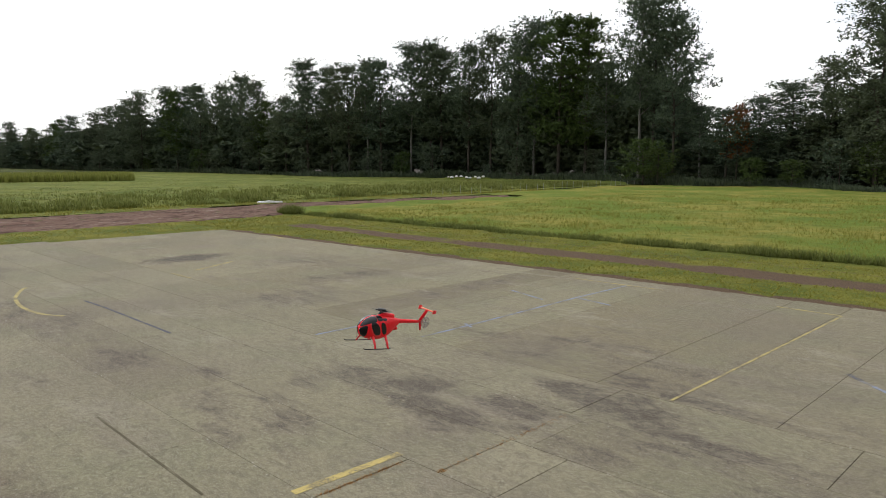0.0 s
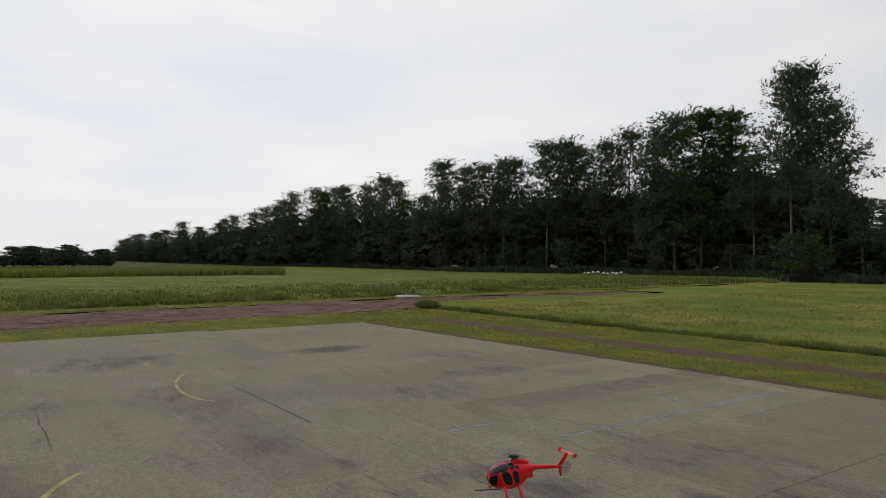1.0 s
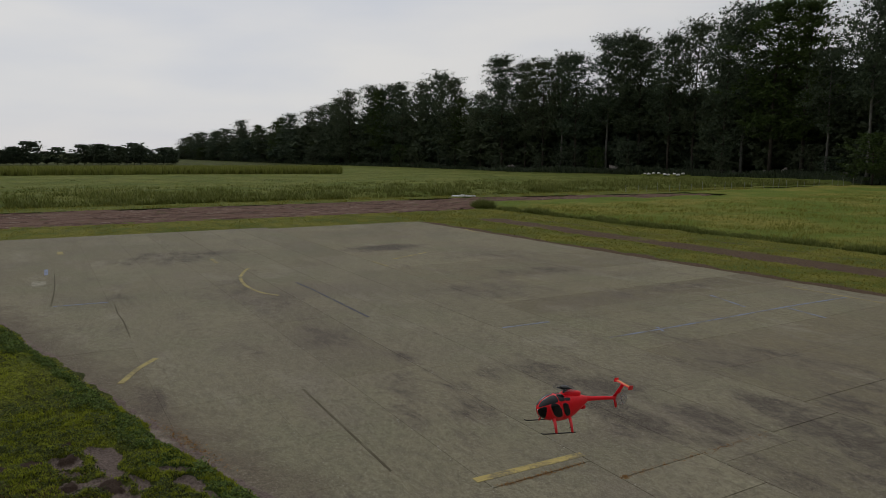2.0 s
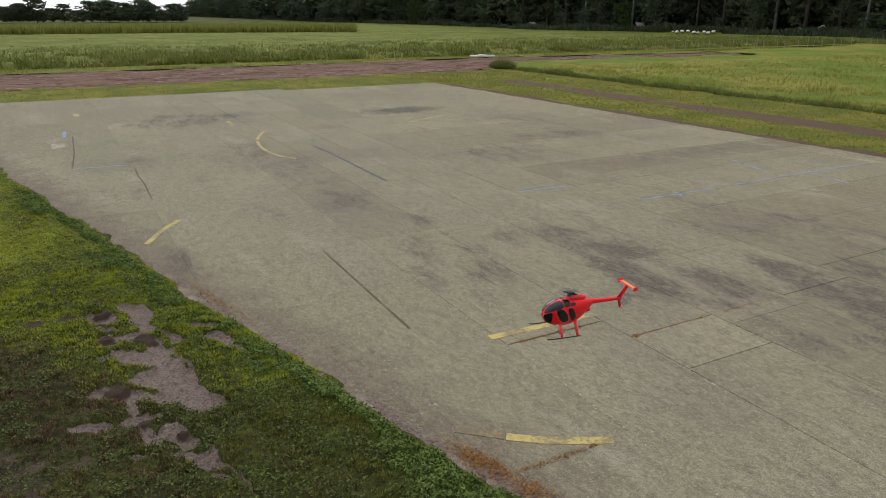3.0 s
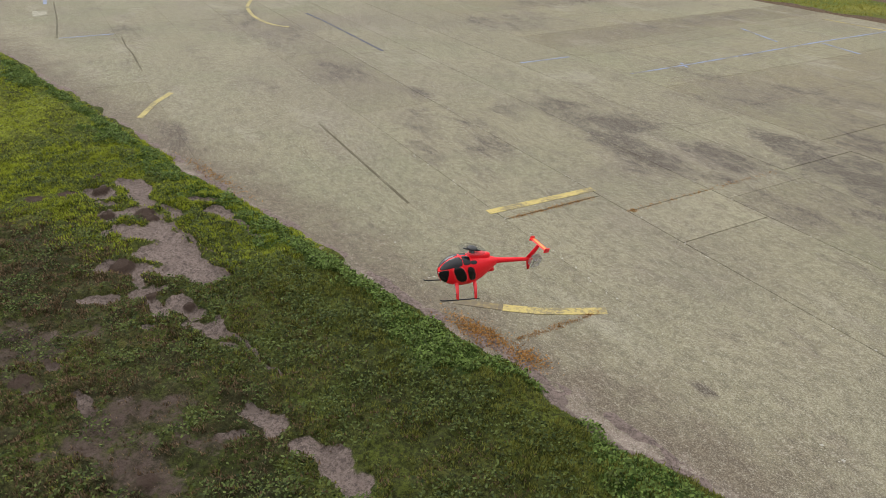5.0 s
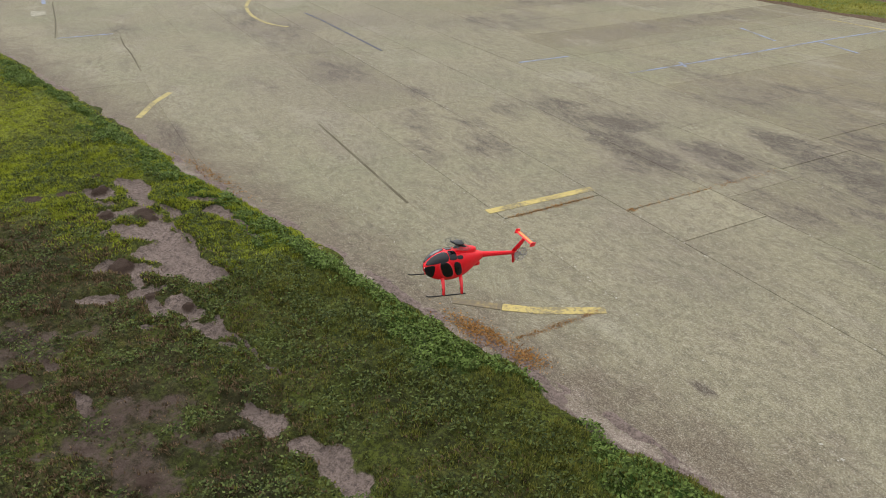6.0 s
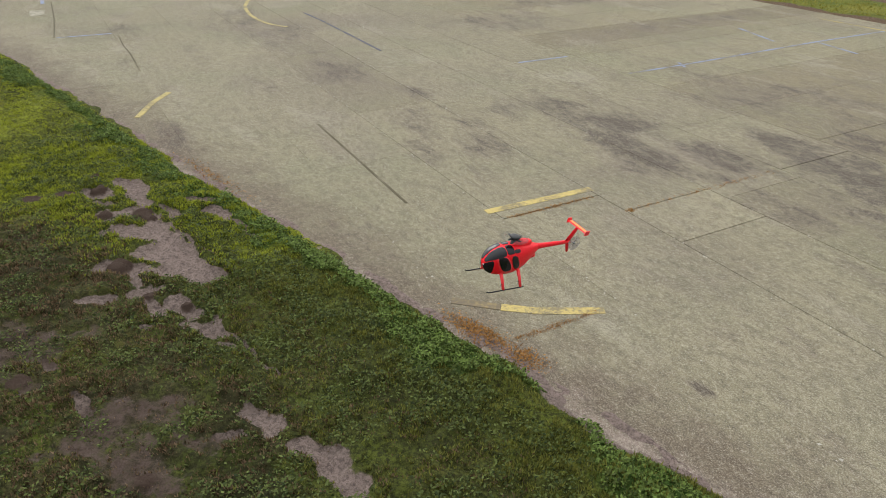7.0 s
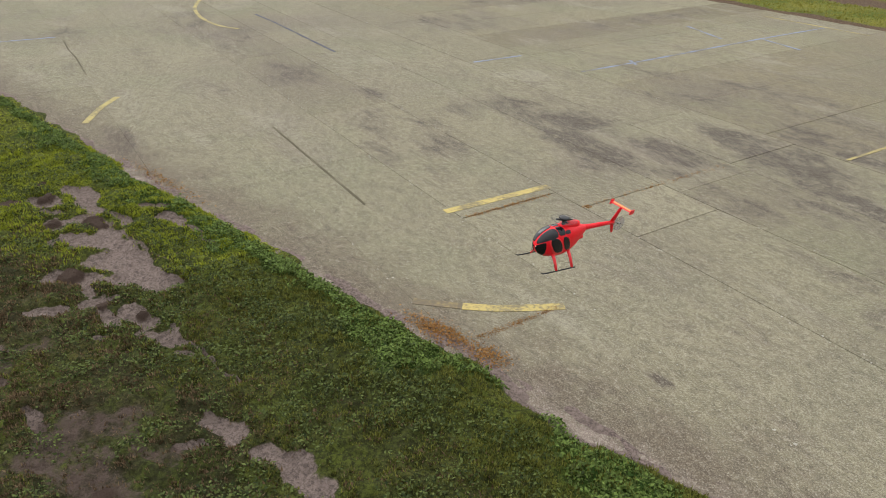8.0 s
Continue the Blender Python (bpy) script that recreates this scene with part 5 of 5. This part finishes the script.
def helicopter():
    heli = tagged(new("helicopter"), "glossy red model helicopter with black canopy panes, hovering", "helicopter")
    # cabin shell
    bm = bmesh.new()
    rings = []
    fine = []
    for (p, q) in zip(SECTIONS, SECTIONS[1:]):
        fine += [p[0] + (q[0] - p[0]) * k / 3 for k in range(3)]
    fine.append(SECTIONS[-1][0])
    for x in fine:
        rings.append([bm.verts.new(hull(x, 360 * k / 40)) for k in range(40)])
    for r, s in zip(rings, rings[1:]):
        for k in range(40):
            bm.faces.new((r[k], r[(k + 1) % 40], s[(k + 1) % 40], s[k]))
    bm.faces.new(rings[0])
    bm.faces.new(rings[-1][::-1])
    bmesh.ops.recalc_face_normals(bm, faces=bm.faces)
    body = soft(part("body", bm, RED, heli))

    def ellipse(x, z, rx, rz, shear=0.0):
        def inside(px, a, p):
            dz = p.z - z
            dx = px - x - shear * dz
            return (abs(dx / rx) ** 2.6 + abs(dz / rz) ** 2.6) < 1
        return inside

    def field(x0, x1, a0, a1, power=3.5):
        xm, am, hx, ha = (x0 + x1) / 2, (a0 + a1) / 2, (x1 - x0) / 2, (a1 - a0) / 2
        return lambda x, a, p: abs((x - xm) / hx) ** power + abs((a - am) / ha) ** power < 1

    for s in (1, -1):
        lo = lambda a, b: (a, b) if s > 0 else (-b, -a)
        soft(part("windscreen", skin_patch(field(0.082, 0.2, *lo(2.2, 61), power=5), 0.0012, 0.078, 0.2025, *lo(0.5, 64)), PANE, heli, "smoked windscreen pane"))
        soft(part("chin_window", skin_patch(field(0.160, 0.2044, *lo(66, 166), power=4.0), 0.0012, 0.15, 0.2048, *lo(64, 172)), PANE, heli, "black lower nose pane"))
        soft(part("roof_window", skin_patch(field(0.026, 0.077, *lo(2.5, 54), power=5), 0.0012, 0.022, 0.082, *lo(1, 57)), PANE, heli, "smoked roof pane"))
        soft(part("quarter_window", skin_patch(field(-0.018, 0.024, *lo(34, 54)), 0.0012, -0.03, 0.03, *lo(28, 60)), PANE, heli))
        door = part("door", skin_patch(ellipse(0.088, 0.004, 0.044, 0.063, 0.46), 0.0010, 0.01, 0.15, *lo(36, 150), depth=0.002), RED_EDGE, heli, "red cabin door")
        soft(door)
        soft(part("door_window", skin_patch(ellipse(0.088, 0.010, 0.036, 0.050, 0.48), 0.0022, 0.02, 0.14, *lo(40, 140)), PANE, door))
        soft(part("rear_window", skin_patch(ellipse(0.012, 0.014, 0.025, 0.048, 0.42), 0.0012, -0.05, 0.07, *lo(40, 140)), PANE, heli))
    bm = bmesh.new()
    bmesh.ops.create_uvsphere(bm, u_segments=12, v_segments=8, radius=0.0045)
    soft(part("nose_light", bm, LENS, heli, "small white nose light")).location = (0.203, 0.012, -0.004)
    bm = bmesh.new()
    bmesh.ops.create_uvsphere(bm, u_segments=12, v_segments=8, radius=0.005)
    soft(part("belly_light", bm, LENS, heli, "small white belly light")).location = hull(0.110, 140, 0.001)
    # mast fairing
    bm = bmesh.new()
    rows = [(0.030, 0.096, 0.018, 0.006), (0.008, 0.100, 0.027, 0.022), (-0.03, 0.100, 0.032, 0.030), (-0.08, 0.092, 0.030, 0.032), (-0.118, 0.094, 0.022, 0.024), (-0.130, 0.100, 0.012, 0.014)]
    rr = []
    for x, z, w, h in rows:
        rr.append([bm.verts.new((x, w * math.copysign(abs(math.cos(q)) ** 0.6, math.cos(q)), z + h * math.copysign(abs(math.sin(q)) ** 0.7, math.sin(q)))) for q in (2 * math.pi * k / 16 for k in range(16))])
    for r, s in zip(rr, rr[1:]):
        for k in range(16):
            bm.faces.new((r[k], r[(k + 1) % 16], s[(k + 1) % 16], s[k]))
    bm.faces.new(rr[0])
    bm.faces.new(rr[-1][::-1])
    bmesh.ops.recalc_face_normals(bm, faces=bm.faces)
    soft(part("mast_fairing", bm, RED, heli))
    # exhaust at the back of the cabin
    bm = bmesh.new()
    tube_bm(bm, [(-0.13, 0, 0.005), (-0.165, 0, 0.0), (-0.182, 0, -0.004)], [0.024, 0.02, 0.015], 12)
    soft(part("exhaust_cowl", bm, RED, heli))
    # boom and tail
    bm = bmesh.new()
    tube_bm(bm, [(-0.10, 0, 0.058), (-0.18, 0, 0.058), (-0.24, 0, 0.057), (-0.34, 0, 0.056), (-0.46, 0, 0.054)], [0.034, 0.021, 0.0165, 0.0145, 0.011], 14)
    soft(part("tail_boom", bm, RED, heli))
    soft(part("upper_fin", aerofoil_bm((-0.432, 0, 0.058), (-0.492, 0, 0.156), 0.050, 0.034, 0.005), RED, heli))
    soft(part("lower_fin", aerofoil_bm((-0.438, 0, 0.056), (-0.452, 0, -0.020), 0.040, 0.018, 0.0045), RED, heli))
    tail = part("tailplane", aerofoil_bm((-0.494, -0.088, 0.158), (-0.494, 0.088, 0.158), 0.040, 0.040, 0.0035), RED, heli)
    bm = bmesh.new()
    box_bm(bm, -0.505, -0.486, -0.078, 0.078, 0.1606, 0.1618)
    part("stripe", bm, ORANGE, tail, "orange-yellow stripe")
    for s in (1, -1):
        part("end_plate", aerofoil_bm((-0.491, s * 0.089, 0.143), (-0.497, s * 0.092, 0.174), 0.040, 0.034, 0.0045), RED_EDGE, tail)
    # skids, struts and pegs
    for s in (1, -1):
        bm = bmesh.new()
        tube_bm(bm, [(-0.048, s * 0.128, -0.136), (0.0, s * 0.128, -0.136), (0.19, s * 0.128, -0.136), (0.212, s * 0.128, -0.134), (0.226, s * 0.128, -0.127)], [0.0042, 0.0042, 0.0042, 0.004, 0.0032], 8)
        skid = soft(part("skid", bm, BLACK, heli, "thin black landing skid"))
        for x in (0.104, -0.023):
            bm = bmesh.new()
            tube_bm(bm, [(x - 0.008, s * 0.050, -0.040), (x - 0.004, s * 0.095, -0.088), (x, s * 0.128, -0.136)], [0.0085, 0.0070, 0.0060], 8, 1.5)
            strut = soft(part("strut", bm, RED_EDGE, heli, "red landing strut"))
            bm = bmesh.new()
            tube_bm(bm, [(x - 0.004, s * 0.108, -0.105), (x + 0.018, s * 0.112, -0.106)], [0.0022, 0.0022], 6)
            part("step_peg", bm, BLACK, strut)
    # rotor head: turns
    head = new("rotor_head")
    head.parent = heli
    tagged(head, "black main rotor head with blade roots")
    bm = bmesh.new()
    tube_bm(bm, [(0.012, 0, 0.085), (0.008, 0, 0.112), (0, 0, 0.130), (0, 0, 0.138)], [0.019, 0.016, 0.013, 0.019], 14)
    soft(part("mast", bm, BLACK, head))
    bm = bmesh.new()
    tube_bm(bm, [(0, 0, 0.145), (0, 0, 0.151), (0, 0, 0.158), (0, 0, 0.161)], [0.028, 0.035, 0.027, 0.008], 24)
    soft(part("cap", bm, BLACK, head))
    for k in range(4):
        q = math.pi / 2 * k
        c, s = math.cos(q), math.sin(q)
        bm = bmesh.new()
        tube_bm(bm, [(c * 0.008, s * 0.008, 0.141), (c * 0.030, s * 0.030, 0.1415), (c * 0.054, s * 0.054, 0.143)], [0.008, 0.0065, 0.004], 8, 1.3)
        soft(part("blade_root", bm, BLACK, head))
    bm = bmesh.new()
    tube_bm(bm, [(0, 0, 0.1425), (0, 0, 0.1435)], [0.085, 0.085], 40)
    part("blade_veil", bm, MAINBLUR, head, "faint blur of the spinning main blades")
    # tail rotor: turns
    tr = new("tail_rotor")
    tr.parent = heli
    tr.location = (-0.472, 0.025, 0.054)
    tagged(tr, "spinning tail rotor, a grey blur about its hub")
    bm = bmesh.new()
    tube_bm(bm, [(0, -0.022, 0), (0, 0.003, 0), (0, 0.008, 0)], [0.004, 0.0065, 0.003], 10)
    soft(part("hub", bm, STEEL, tr))
    for s in (1, -1):
        part("blade", aerofoil_bm((0, 0, s * 0.006), (0, 0.001, s * 0.018), 0.008, 0.009, 0.0018), BLACK, tr)
    bm = bmesh.new()
    tube_bm(bm, [(0, 0.001, 0), (0, 0.0018, 0)], [0.050, 0.050], 32)
    part("blade_veil", bm, TAILBLUR, tr, "grey blur of the spinning tail blades")
    return heli, head, tr


heli, head, tail_rotor = helicopter()
apron()


# ---- what moves ----
FLIGHT = [
    (0.0, pose(-0.498, 5.513, 1.858, -5.9, -9.5, 223.8)),
    (0.5, pose(-0.509, 5.315, 1.695, -4.1, -8.3, 219.3)),
    (1.0, pose(-0.476, 5.204, 1.568, -1.4, -5.9, 218.6)),
    (1.5, pose(-0.445, 4.999, 1.509, -0.9, -5.4, 215.0)),
    (3.0, pose(-0.474, 4.676, 1.168, -2.4, -2.9, 219.4)),
    (3.5, pose(-0.550, 4.426, 1.062, -2.2, -3.6, 219.6)),
    (4.0, pose(-0.673, 4.157, 0.943, -3.2, -4.7, 217.9)),
    (4.5, pose(-0.810, 3.872, 0.943, 0.5, -8.3, 219.3)),
    (5.8, pose(-1.025, 3.583, 1.014, -2.5, -11.4, 223.5)),
    (6.0, pose(-0.998, 3.603, 1.028, -3.6, -10.7, 224.3)),
    (6.5, pose(-0.863, 3.625, 1.070, -3.8, -9.0, 225.1)),
    (7.0, pose(-0.664, 3.724, 1.062, -4.8, -7.1, 226.1)),
    (7.5, pose(-0.405, 3.819, 1.082, -2.3, -7.0, 223.2)),
    (8.0, pose(-0.139, 3.960, 1.126, -1.8, -5.8, 224.8)),
]


def motions():
    walk(heli, FLIGHT)
    steps = [k / 10 for k in range(81)]
    walk(head, [(t, pose(0, 0, 0, 0, 0, 310 + 780 * t)) for t in steps])
    walk(tail_rotor, [(t, pose(-0.472, 0.025, 0.054, 0, 820 * t, 0)) for t in steps])


motions()
